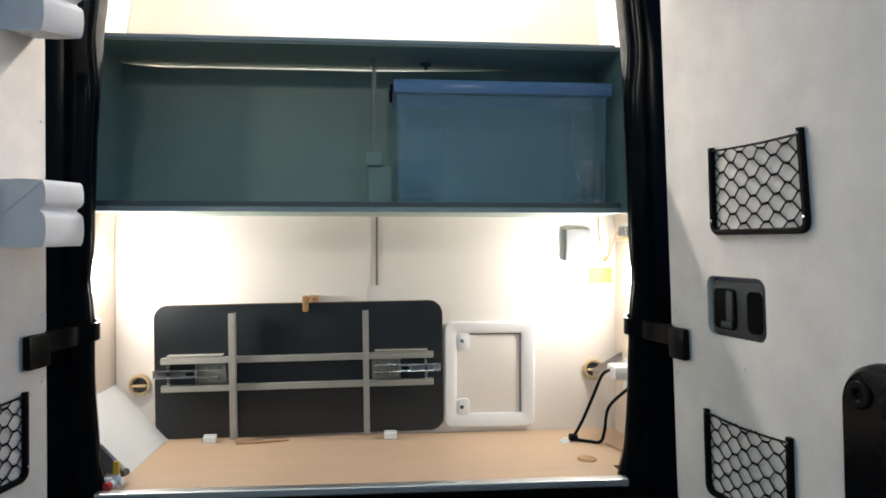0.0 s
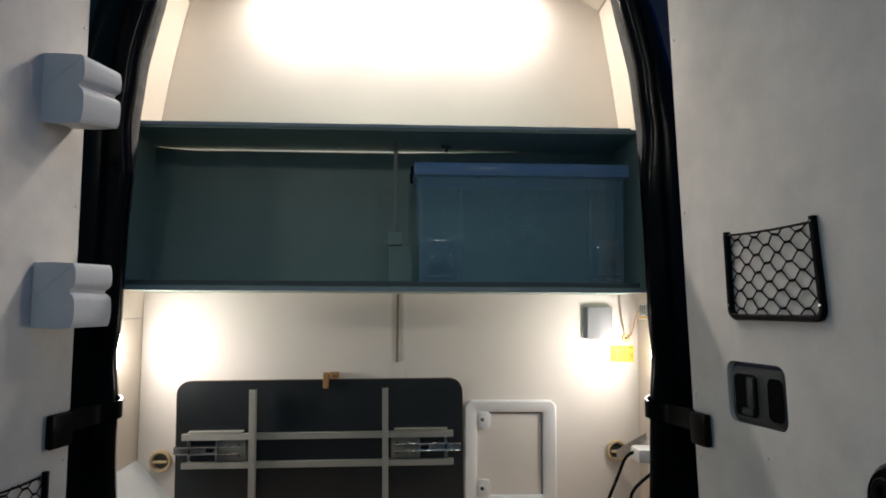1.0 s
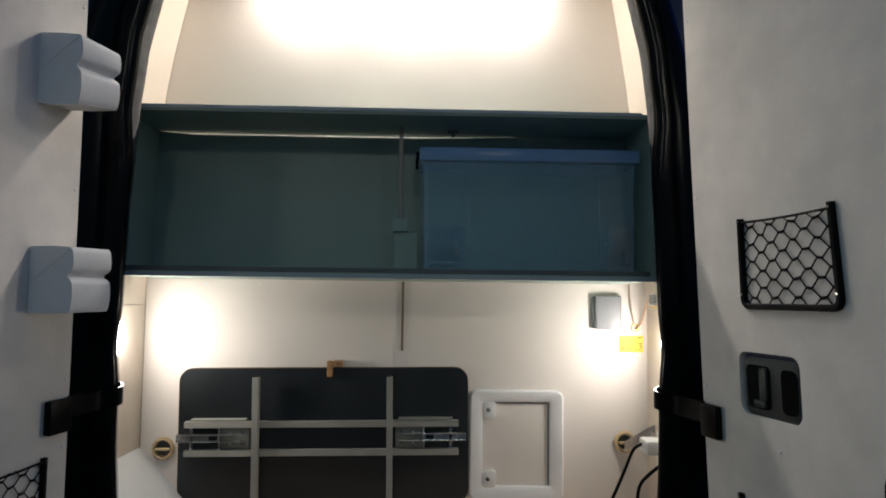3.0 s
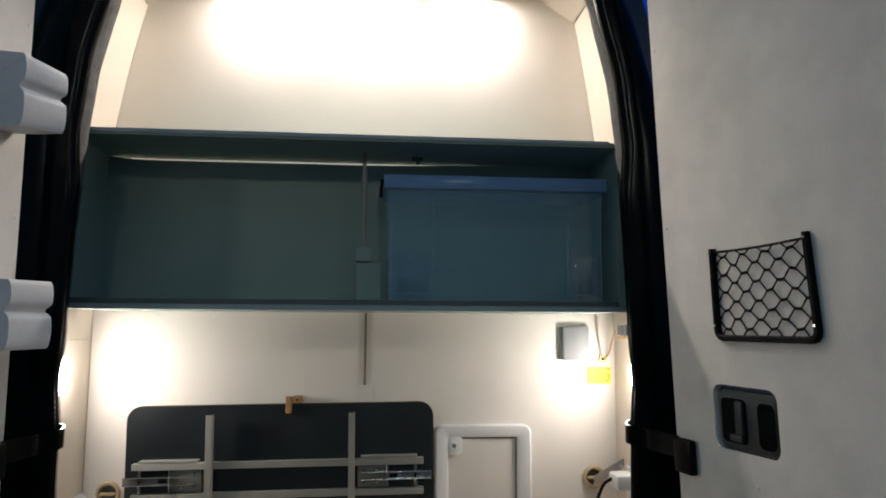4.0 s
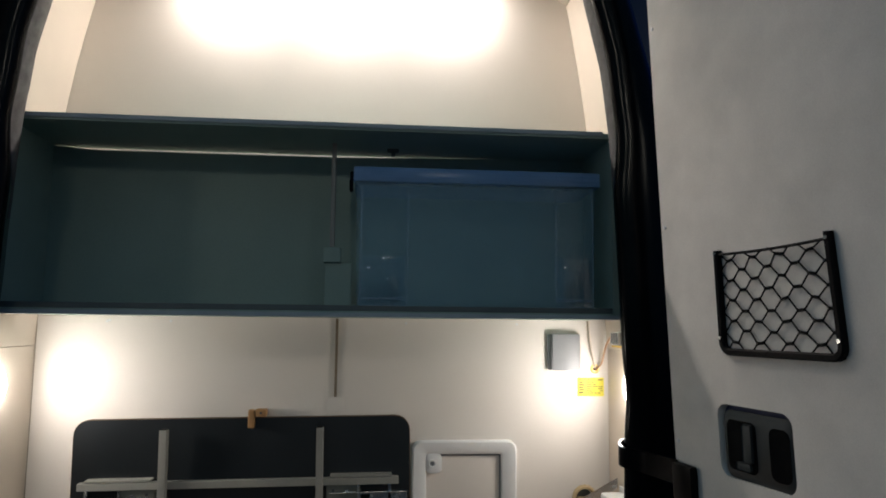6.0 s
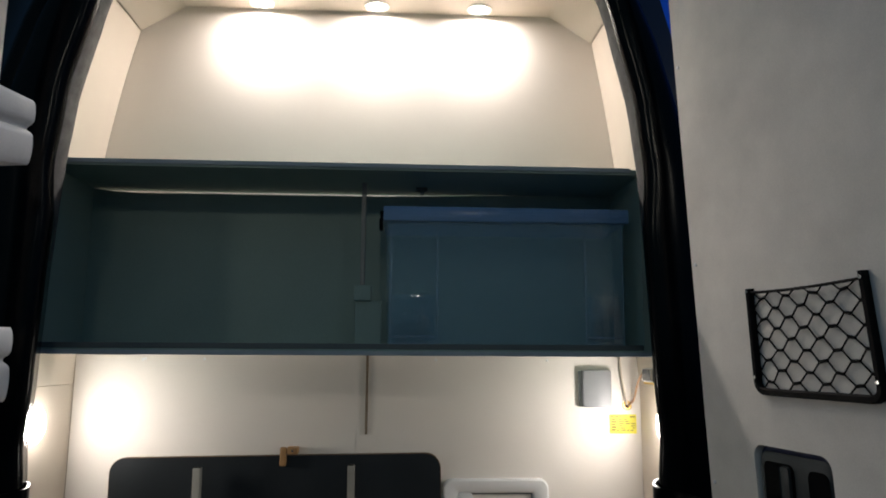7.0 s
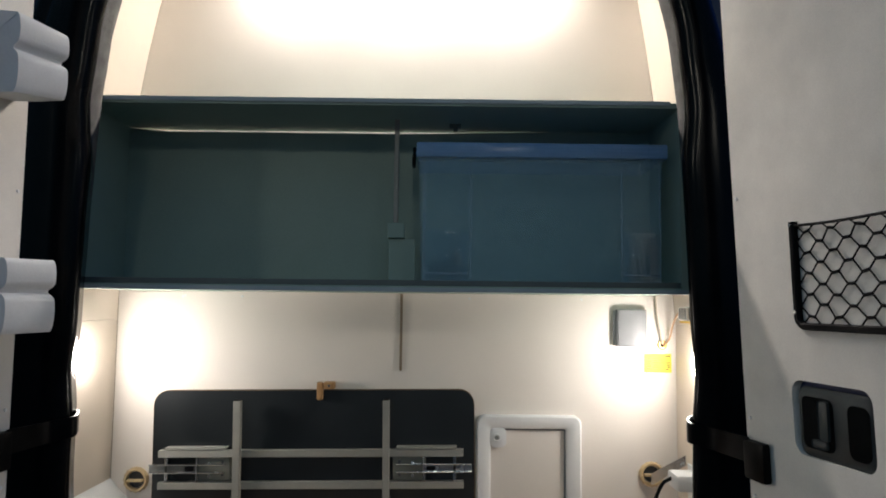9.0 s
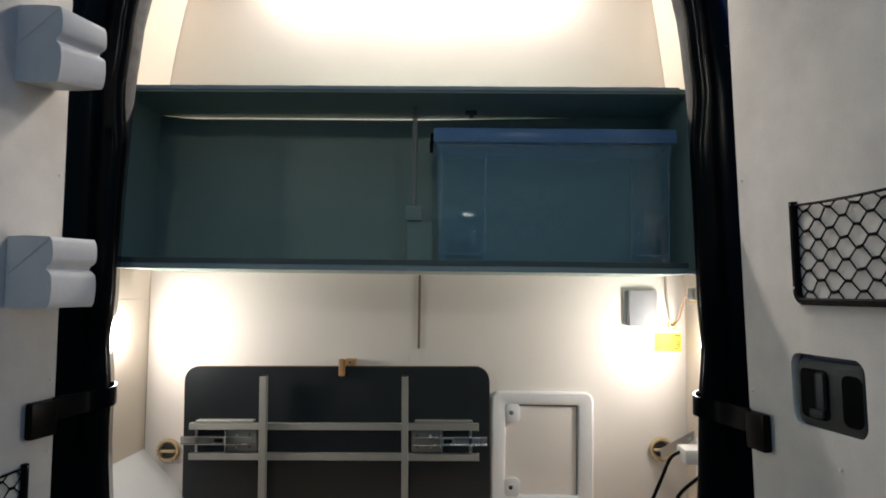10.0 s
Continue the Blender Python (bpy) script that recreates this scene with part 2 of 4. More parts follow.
def curve_pts(pts, n=8):
    """Catmull-Rom points through pts."""
    p = [Vector(q) for q in pts]
    p = [p[0] * 2 - p[1], *p, p[-1] * 2 - p[-2]]
    out = []
    for i in range(1, len(p) - 2):
        for k in range(n):
            t = k / n
            out.append(0.5 * (2 * p[i] + (p[i + 1] - p[i - 1]) * t + (2 * p[i - 1] - 5 * p[i] + 4 * p[i + 1] - p[i + 2]) * t * t
                              + (3 * p[i] - p[i - 1] - 3 * p[i + 1] + p[i + 2]) * t ** 3))
    out.append(p[-2])
    return out


def loft(rings, close=True):
    bm = bmesh.new()
    vr = [[bm.verts.new(p) for p in ring] for ring in rings]
    k = len(vr[0])
    for a, b in zip(vr, vr[1:]):
        for i in range(k):
            bm.faces.new((a[i], a[(i + 1) % k], b[(i + 1) % k], b[i]))
    if close:
        bm.faces.new(vr[0]), bm.faces.new(vr[-1])
    return bm


# ---- the large structure ----
tagged(part("ground", boxed((-600, -600, -0.2), (600, 600, 0)), ASPHALT), "dark grey asphalt ground under the parked van", "ground", kind="structure")

# half widths of the inside by height
SIDES = ((0.60, 0.882), (1.27, 0.882), (1.60, 0.862), (2.00, 0.828), (2.43, 0.757))


def strip(z0, w0, z1, w1, side, y0, y1, t):
    """A wall panel between two heights, its inside face at the half widths w0 and w1."""
    bm = bmesh.new()
    d = Vector((side, 0, 0)) * t
    ring = []
    for y in (y0, y1):
        a, b = Vector((XC + side * w0, y, z0)), Vector((XC + side * w1, y, z1))
        ring.append([bm.verts.new(p) for p in (a, b, b + d, a + d)])
    for i in range(4):
        bm.faces.new((ring[0][i], ring[0][(i + 1) % 4], ring[1][(i + 1) % 4], ring[1][i]))
    bm.faces.new(ring[0]), bm.faces.new(ring[1])
    return bm


for side, nm in ((-1, "wall_west"), (1, "wall_east")):
    w = thing(nm, (XC + side * 0.9, 0.2, FZ), "beige vinyl-covered side wall panels inside the van", "wall", kind="structure")
    part("wall_panel", strip(0.60, 0.882, 1.2785, 0.882, side, -0.006, WY - 0.0025, 0.03), SIDE, w)
    k = 0.012 if side < 0 else -0.006
    if side < 0:
        part("sealant", boxed((XC - 0.8812, WY - 0.0024, 0.602), (XC - 0.8795, WY - 0.0002, 1.368)), SEALANT, w, "thin brown sealant line in the corner")
    part("wall_panel", strip(1.280, 0.882, 1.66, 0.860 + k, side, -0.006, WY - 0.0025, 0.03), SIDE, w)
    bow = np.polyfit((1.663, 2.02, 2.43), (0.860 + k, 0.825 + k, 0.757), 2)
    inner = [(float(np.polyval(bow, z)), float(z)) for z in np.linspace(1.663, 2.43, 13)]
    outline = [(XC + side * w_, -0.006, z) for w_, z in inner] + [(XC + side * (w_ + 0.03), -0.006, z) for w_, z in inner[::-1]]
    part("wall_panel", extrude_poly(outline, (0, WY + 0.0035, 0)), SIDE, w, smooth=True)
pts = [(XC + s * (w + 0.03), WY, z) for s, seq in ((1, SIDES), (-1, SIDES[::-1])) for z, w in seq]
pts = pts[:5] + [(XC + 0.64, WY, CZ), (XC - 0.64, WY, CZ)] + pts[5:]
wall_n = tagged(part("wall_north", extrude_poly(pts, (0, 0.03, 0)), CREAM), "cream laminate bulkhead wall closing the rear garage", "wall", kind="structure")
for x, z in ((-0.60, 1.357), (0.655, 1.357), (-0.42, 1.356), (0.30, 1.356)):
    part("screw", cyl((x, WY - 0.0003, z), (x, WY - 0.003, z), 0.0042, 0.0035, 10), WHITE_P, wall_n)
cbm = boxed((XC - 0.65, -0.006, CZ), (XC + 0.65, WY, CZ + 0.04))
tagged(part("ceiling", cbm, SIDE), "beige vinyl-covered van ceiling panel", "ceiling", kind="structure")
for side in (-1, 1):
    tagged(part("ceiling", strip(2.4345, 0.754, 2.529, 0.605, side, -0.006, WY, 0.03), SIDE), "beige slanted panel between ceiling and wall", "ceiling", kind="structure")
floor = tagged(part("floor", extrude_poly([(XC + x, y, FZ - 0.02) for x, y in ((-0.735, -0.115), (0.735, -0.115), (0.735, -0.012), (0.882, -0.012), (0.882, WY), (-0.882, WY), (-0.882, -0.012), (-0.735, -0.012))], (0, 0, 0.02)), BEECH), "beech-coloured laminate floor of the garage", "floor", kind="structure")
tagged(part("trim", boxed((XC - 0.735, -0.15, FZ - 0.018), (XC + 0.735, -0.1155, FZ + 0.004), 0.003), ALU), "brushed aluminium edge strip along the floor", "trim", kind="structure")
step = thing("rear_step", (XC, -0.25, 0.0), "black ribbed plastic rear bumper step", "bumper", kind="structure")
part("tread", boxed((XC - 0.86, -0.34, 0.50), (XC + 0.86, -0.151, 0.555), 0.01), RUBBER, step)
for i in range(52):
    x = XC - 0.80 + i * 0.0314
    part("rib", boxed((x, -0.32, 0.555), (x + 0.014, -0.165, 0.561)), RUBBER, step)
part("bumper", boxed((XC - 1.0, -0.36, 0.28), (XC + 1.0, -0.10, 0.499), 0.03), RUBBER, step)

# outer body, which closes the place
BODY_Z = (0.35, 1.3, 2.0, 2.18, 2.35, 2.50, 2.62)
BODY_W = (0.97, 0.99, 0.912, 0.869, 0.826, 0.79, 0.70)
for side, nm in ((-1, "body_side_west"), (1, "body_side_east")):
    rr = []
    for z, w in zip(BODY_Z, BODY_W):
        rr.append([(XC + side * w, -0.05, z), (XC + side * w, 4.6, z), (XC + side * (w - 0.015), 4.6, z), (XC + side * (w - 0.015), -0.05, z)])
    tagged(part(nm, loft(rr), PAINT, smooth=True), "dark blue painted outer side of the van", "van body", kind="structure")
tagged(part("roof", boxed((XC - 0.72, -0.05, 2.60), (XC + 0.72, 4.6, 2.64), 0.015), PAINT), "dark blue painted van roof", "roof", kind="structure")
tagged(part("body_front", boxed((XC - 0.98, 4.6, 0.35), (XC + 0.98, 4.63, 2.6)), PAINT), "dark blue painted front end of the van", "van body", kind="structure")
tagged(part("underbody", boxed((XC - 0.97, -0.10, 0.45), (XC + 0.97, 4.6, 0.57)), RUBBER), "black underside of the van", "van body", kind="structure")


# door frame: black seals round the opening
FRAME_Z = (0.45, 0.60, 0.66, 0.87, 1.05, 1.17, 1.27, 1.36, 1.60, 1.85, 2.04, 2.15, 2.22, 2.27, 2.34, 2.40, 2.46)
FRAME_IN = (0.695, 0.720, 0.738, 0.751, 0.753, 0.762, 0.752, 0.750, 0.741, 0.727, 0.706, 0.680, 0.661, 0.650, 0.625, 0.590, 0.54)
FRAME_OUT = (0.91, 0.91, 0.91, 0.91, 0.91, 0.91, 0.91, 0.905, 0.898, 0.882, 0.842, 0.812, 0.794, 0.772, 0.750, 0.70, 0.61)


def frame_at(z, side=1):
    """Inner and outer half width of the black frame."""
    zs = z + np.linspace(-0.03, 0.03, 7)  # rounds the corners of the outline
    return float(np.interp(zs, FRAME_Z, FRAME_IN).mean()), float(np.interp(zs, FRAME_Z, FRAME_OUT).mean()) + (0.035 if side < 0 else 0.0)


def felt_in(z):
    """How far the felt edge stands back from the frame's inner outline."""
    return float(np.interp(z, (1.84, 2.1, 2.2, 2.3, 2.4, 2.44), (0.018, 0.018, 0.020, 0.024, 0.033, 0.036)))


for side, nm in ((-1, "door_frame_west"), (1, "door_frame_east")):
    fr = thing(nm, (XC + side * 0.8, -0.15, 0.45), "glossy black rubber-sealed rear door pillar", "door frame", kind="structure")
    rings = []
    for i in range(81):
        z = 0.45 + i * (2.46 - 0.45) / 80
        a, b = frame_at(z, side)
        m_ = (a + b) / 2
        t = min(max((z - 1.66) / 0.20, 0.0), 1.0)
        a += 0.003 * noise.noise(Vector((side, 0, z * 6))) + (felt_in(z) + 0.002) * t * t * (3 - 2 * t)
        q_ = [(a + 0.03, -0.012), (a + 0.006, -0.078), (a, -0.092), (a + 0.001, -0.101), (a + 0.006, -0.110), (a + 0.015, -0.117), (a + 0.028, -0.121), (max(m_, a + 0.045), -0.123),
              (b - 0.03, -0.118), (b - 0.012, -0.108), (b - 0.002, -0.092), (b, -0.075), (b + 0.02, -0.012)]
        rings.append([(XC + side * x, y, z) for x, y in q_])
    part("pillar", loft(rings), BLACK, fr, smooth=True)
    zs = np.linspace(0.45, 2.5, 30)
    jr = [[(XC + side * (frame_at(z, side)[1] - 0.02), y, z), (XC + side * (float(np.interp(z, BODY_Z, BODY_W)) - 0.003), y, z)] for z in zs for y in (-0.058,)]
    jr = [[p, q, (q[0], -0.050, q[2]), (p[0], -0.050, p[2])] for p, q in jr]
    part("jamb", loft(jr), PAINT, fr, "dark blue painted door jamb")
    # added black cover closes the gap to the left door, dark like the unlit jamb
    if side < 0:
        hr = []
        for z in zs:
            o_ = frame_at(z, side)[1]
            hr.append([(XC - w_, y_, z) for w_, y_ in ((o_ - 0.03, -0.110), (o_ + 0.005, -0.113), (o_ + 0.022, -0.108), (o_ + 0.034, -0.096), (o_ + 0.115, -0.070), (o_ + 0.115, -0.062), (o_ - 0.03, -0.062))])
        part("gap_cover", loft(hr), BLACK, fr, "black cover added beside the pillar for the unlit jamb", smooth=True)
    rings = []
    for i in range(41):
        z = 1.60 + i * (2.44 - 1.60) / 40
        a = frame_at(z)[0] + 0.0012 * noise.noise(Vector((side * 3, 5, z * 25))) + felt_in(z)
        rings.append([(XC + side * (a + x), y, z) for x, y in ((0.004, -0.030), (-0.001, -0.045), (-0.002, -0.060), (0.000, -0.078), (0.005, -0.095), (0.011, -0.106), (0.018, -0.111), (0.026, -0.108), (0.030, -0.080), (0.030, -0.030))])
    part("felt_strip", loft(rings), TRIM_FELT, fr, "grey felt edge strip", smooth=True)
tagged(part("door_frame_top", boxed((XC - 0.70, -0.115, 2.44), (XC + 0.70, -0.008, 2.60), 0.03), BLACK), "black header over the rear opening", "door frame", kind="structure")


# ---- rear doors ----
DOOR_W = {1: 0.816, -1: 0.766}  # half width at the hinge, and the lean inwards with height
DOOR_LEAN = {1: 0.04, -1: 0.0}


def dpt(side, u, z, d):
    """A point of a rear door: u out from the hinge, z up, d proud of its lining."""
    return Vector((XC + side * (DOOR_W[side] + 0.17 * u - DOOR_LEAN[side] * z - d), -u, z))


def dmat(side, u, z, d=0.0):
    """The pose of a thing on a door lining: x along the door, outwards, z up, y out of the lining."""
    o = dpt(side, u, z, d)
    ex = (dpt(side, u + 1, z, d) - o).normalized()
    ez = dpt(side, u, z + 1, d) - o
    ez = (ez - ex * ez.dot(ex)).normalized()
    ey = Vector((-side, 0, 0))
    ey = (ey - ex * ey.dot(ex) - ez * ey.dot(ez)).normalized()
    return Matrix(((ex.x, ey.x, ez.x, o.x), (ex.y, ey.y, ez.y, o.y), (ex.z, ey.z, ez.z, o.z), (0, 0, 0, 1)))


DOOR_EDGE = {1: (0.252, 0.0), -1: (0.249, 0.0)}  # hinge edge at 0.6 m, and its slant


def door_solid(side, d0, d1, inset, hole=None):
    bm = bmesh.new()
    outline = [(u + (DOOR_EDGE[side][0] + DOOR_EDGE[side][1] * (z - 0.6) if u < 0.5 else 0.0), z)
               for u, z in round_rect(inset, 0.55 + inset, 1.08 - inset, 2.45 - inset, 0.05)]
    lo = [bm.verts.new(dpt(side, u, z, d0)) for u, z in outline]
    hi = [bm.verts.new(dpt(side, u, z, d1)) for u, z in outline]
    loops = [(lo, hi)]
    if hole:
        loops.append(([bm.verts.new(dpt(side, u, z, d0)) for u, z in hole], [bm.verts.new(dpt(side, u, z, d1)) for u, z in hole]))
    for a, b in loops:
        for i in range(len(a)):
            bm.faces.new((a[i], a[(i + 1) % len(a)], b[(i + 1) % len(a)], b[i]))
    for rims in zip(*loops):
        es = [bm.edges.get((r[i], r[(i + 1) % len(r)])) for r in rims for i in range(len(r))]
        bmesh.ops.triangle_fill(bm, use_beauty=True, edges=es)
    return bm


HANDLE_BOX = (0.421, 1.057, 0.611, 1.183)
DOORS = {}
for side, nm in ((1, "door_1"), (-1, "door_2")):
    d = thing(nm, dpt(side, 0.3, 0.55, 0), "open rear van door lined with off-white felt", "door", kind="structure")
    cut = round_rect(HANDLE_BOX[0] - 0.011, HANDLE_BOX[1] - 0.004, HANDLE_BOX[2] + 0.005, HANDLE_BOX[3] + 0.014, 0.026) if side > 0 else None
    part("lining", door_solid(side, 0.0, -0.016, 0.0, cut), FELT, d)
    part("outer_skin", door_solid(side, -0.0165, -0.06, -0.004), PAINT, d, "dark blue painted door skin")
    DOORS[side] = d

# ---- overhead locker ----
LZ0, LZ1, LB = 1.370, 1.881, 0.27
X0, X1 = -0.737, 0.835
loc = thing("overhead_locker", (XC, 0.1, LZ0), "open-fronted grey laminate overhead locker across the van", "locker")
top = part("top_board", boxed((X0 - 0.02, 0.005, LZ1 - 0.018), (X1 + 0.018, LB + 0.03, LZ1 - 0.004), 0.001), LOCKER, loc)
part("edging", boxed((X0 - 0.02, 0.0, LZ1 - 0.0125), (0.813, 0.0048, LZ1), 0.003), EDGE, top, "blue-grey edge strip")
bot = part("bottom_board", boxed((X0 - 0.02, 0.004, LZ0 + 0.001), (X1 + 0.02, WY - 0.002, LZ0 + 0.015), 0.001), LOCKER, loc)
part("edging", boxed((X0 - 0.02, -0.002, LZ0 - 0.001), (X1 + 0.022, 0.0038, LZ0 + 0.0105), 0.001), EDGE, bot, "blue-grey edge strip")
part("front_lip", boxed((X0, 0.008, LZ0 + 0.0153), (X1, 0.020, LZ0 + 0.030), 0.002), LIP, loc)
part("back_panel", extrude_poly([(X0, LB, LZ0 + 0.0153), (X1, LB, LZ0 + 0.0153), (X1, LB, LZ1 - 0.0187), (0.60, LB, LZ1 - 0.0187), (0.10, LB, LZ1 - 0.0300), (-0.62, LB, LZ1 - 0.0305), (X0, LB, LZ1 - 0.021)], (0, 0.012, 0)), LOCKER, loc)
part("side_panel", boxed((X0 - 0.018, 0.003, LZ0 + 0.0153), (X0, LB + 0.012, LZ1 - 0.0185)), LOCKER, loc)
part("side_panel", boxed((X1, 0.003, LZ0 + 0.0153), (X1 + 0.018, WY - 0.003, LZ1 - 0.0185)), LOCKER, loc)
part("support_strut", boxed((0.072, 0.143, 1.566), (0.085, 0.158, LZ1 - 0.0185), 0.002), BAR, loc, "grey upright strut")
part("strut_plate", boxed((0.056, 0.136, 1.522), (0.104, 0.166, 1.5655), 0.003), LOCKER, loc)
part("strut_foot", boxed((0.060, 0.15, LZ0 + 0.0155), (0.134, 0.160, 1.5215), 0.002), LOCKER, loc)
clip = bmesh.new()
add_box(clip, (0.228, 0.185, 1.852), (0.262, 0.205, LZ1 - 0.0187), 0.002)
add_box(clip, (0.240, 0.178, 1.838), (0.252, 0.196, 1.8518), 0.003)
part("clip", clip, LIP, loc, "small dark clip under the top board")

# clear storage box
sb = thing("storage_box", (0.47, 0.14, LZ0 + 0.015), "clear bluish plastic storage box with a blue lid in the locker", "storage box")
BX0, BX1, BY0, BY1, BZ0, BZ1 = 0.145, 0.803, 0.030, 0.262, LZ0 + 0.0165, 1.727


def shell(x0, x1, y0, y1, z0, z1, taper, r, t):
    """An open tub with rounded upright corners."""
    rings = []
    for z, k, off in ((z0, taper, 0), (z0 + 0.012, taper * 0.8, 0), (z1, 0, 0), (z1, 0, t), (z0 + t, taper, t)):
        a = k + off
        rings.append([(x, y, z) for x, y in round_rect(x0 + a, y0 + a, x1 - a, y1 - a, r, 5)])
    return loft(rings)


def bulge(x0, x1, z0, z1, y, phase, n=44):
    """A clear patch added to catch lamp glints: a shallow bulge with soft waves, closed behind."""
    bm = bmesh.new()
    grid = []
    for j in range(n + 1):
        row = []
        for i in range(n + 1):
            a, b = 2 * i / n - 1, 2 * j / n - 1
            x, z = x0 + (x1 - x0) * i / n, z0 + (z1 - z0) * j / n
            edge = (1 - a * a) ** 2 * (1 - b * b) ** 2
            wave = 0.0006 * math.sin(x * 110 + phase) * math.sin(z * 90 + x * 60) + 0.0012 * noise.noise(Vector((x * 20 + phase, z * 20, 2.0)))
            row.append(bm.verts.new((x, y - edge * (0.012 + 3.2 * wave), z)))
        grid.append(row)
    for j in range(n):
        for i in range(n):
            bm.faces.new((grid[j][i], grid[j][i + 1], grid[j + 1][i + 1], grid[j + 1][i]))
    rim = [*grid[0], *[r[-1] for r in grid[1:]], *grid[-1][-2::-1], *[r[0] for r in grid[-2:0:-1]]]
    bm.faces.new(rim[::-1])
    return bm


part("tub", shell(BX0, BX1, BY0, BY1, BZ0, BZ1, 0.008, 0.018, 0.002), BOX_CLEAR, sb, smooth=True)
for x in (BX0 + 0.015, 0.283, 0.684, BX1 - 0.018):
    part("rib", boxed((x, BY0 - 0.008, BZ0 + 0.012), (x + 0.0035, BY0 - 0.0054, BZ1 - 0.006), 0.001), BOX_RIB, sb)
for x0_, x1_ in ((BX0 + 0.012, 0.283), (0.684, BX1 - 0.014)):
    for z_, h_ in ((BZ0 + 0.006, 0.010), (BZ0 + 0.030, 0.005)):
        part("foot", boxed((x0_ + 0.006, BY0 - 0.0095, z_), (x1_ - 0.004, BY0 - 0.0056, z_ + h_), 0.0018), BOX_RIB, sb, smooth=True)
    part("glint_bulge", bulge(x0_ + 0.008, x1_ - 0.006, BZ0 + 0.012, BZ0 + 0.145, BY0 - 0.0055, x0_ * 40), BOX_GLINT, sb, "bulged clear patch added to catch glints", smooth=True)
lid = bmesh.new()
add_box(lid, (0.138, 0.014, 1.728), (0.809, 0.268, 1.769), 0.007)
lid_ob = part("lid", lid, BOX_LID, sb, "translucent blue lid", smooth=True)
for i in range(9):
    x = 0.18 + i * 0.072
    part("notch", boxed((x, 0.0125, 1.735), (x + 0.002, 0.0138, 1.761)), BOX_LID, lid_ob)
lt = bmesh.new()
add_box(lt, (0.128, 0.06, 1.744), (0.1375, 0.10, 1.764), 0.003)
add_box(lt, (0.126, 0.065, 1.712), (0.136, 0.095, 1.7435), 0.003)
part("latch", lt, RUBBER, sb, "black snap latch")

# ---- garage back wall ----
DUCT = mat("brown_duct_plastic", (0.22, 0.165, 0.11), 0.5, vary=0.04, bump=0.03)
duct = thing("cable_duct", (0.084, WY, 1.13), "slim brown cable duct on the garage wall", "cable duct")
part("duct", boxed((0.0806, WY - 0.0045, 1.128), (0.0886, WY - 0.0005, LZ0 - 0.001), 0.001), DUCT, duct)
part("end_plate", boxed((0.058, WY - 0.0025, 1.084), (0.112, WY - 0.0005, 1.1275), 0.001), CREAM, duct)

bt = thing("wall_batten", (-0.6, WY, LZ0 - 0.04), "thin cream batten with a white end cap on the wall", "batten")
part("strip", boxed((-0.81, WY - 0.0016, 1.348), (-0.6102, WY - 0.0005, LZ0 - 0.002), 0.001), CREAM, bt)
part("end_cap", boxed((-0.610, WY - 0.005, 1.350), (-0.603, WY - 0.0005, 1.359), 0.002), WHITE_P, bt)

# folded table top
TAB = Matrix.Translation((-0.178, 0, 0.8385)) @ Matrix.Rotation(radians(-0.75), 4, "Y") @ Matrix.Translation((0.178, 0, -0.836))


def turned(bm):
    bmesh.ops.transform(bm, matrix=TAB, verts=bm.verts[:])
    return bm


tb = thing("table_top", (-0.178, 0.38, FZ), "charcoal laminate table top with beech edge, stood against the wall", "table top")
outl = round_rect(-0.674, 0.606, 0.317, 1.064, 0.045)
core = part("panel", turned(extrude_poly([(x, 0.3885, z) for x, z in outl], (0, 0.016, 0))), CHARCOAL, tb)
edge = bmesh.new()
inn, out = round_rect(-0.674, 0.606, 0.317, 1.064, 0.045), round_rect(-0.676, 0.604, 0.319, 1.066, 0.047)
rg = []
for y, o in ((0.3895, inn), (0.3895, out), (0.4045, out), (0.4045, inn)):
    rg.append([edge.verts.new((x, y, z)) for x, z in o])
for a, b in zip(rg, rg[1:] + rg[:1]):
    for i in range(len(a)):
        edge.faces.new((a[i], a[(i + 1) % len(a)], b[(i + 1) % len(a)], b[i]))
part("edge_band", turned(edge), BAND, tb, "beech edge band")
for x, w, z0, z1 in ((-0.402, 0.0110, 0.612, 1.040), (0.0485, 0.0100, 0.612, 1.040)):
    st = part("cross_bar", turned(boxed((x - w, 0.328, z0), (x + w, 0.352, z1), 0.002)), BAR, tb, "grey coated steel bar")
    part("end_cap", turned(boxed((x - w + 0.002, 0.330, z1), (x + w - 0.002, 0.350, z1 + 0.003), 0.001)), RUBBER, st)
for z in (0.878, 0.783):
    part("rail", turned(boxed((-0.645, 0.3523, z - 0.0105), (0.283, 0.3780, z + 0.0105), 0.002)), BAR, tb, "grey coated steel rail")
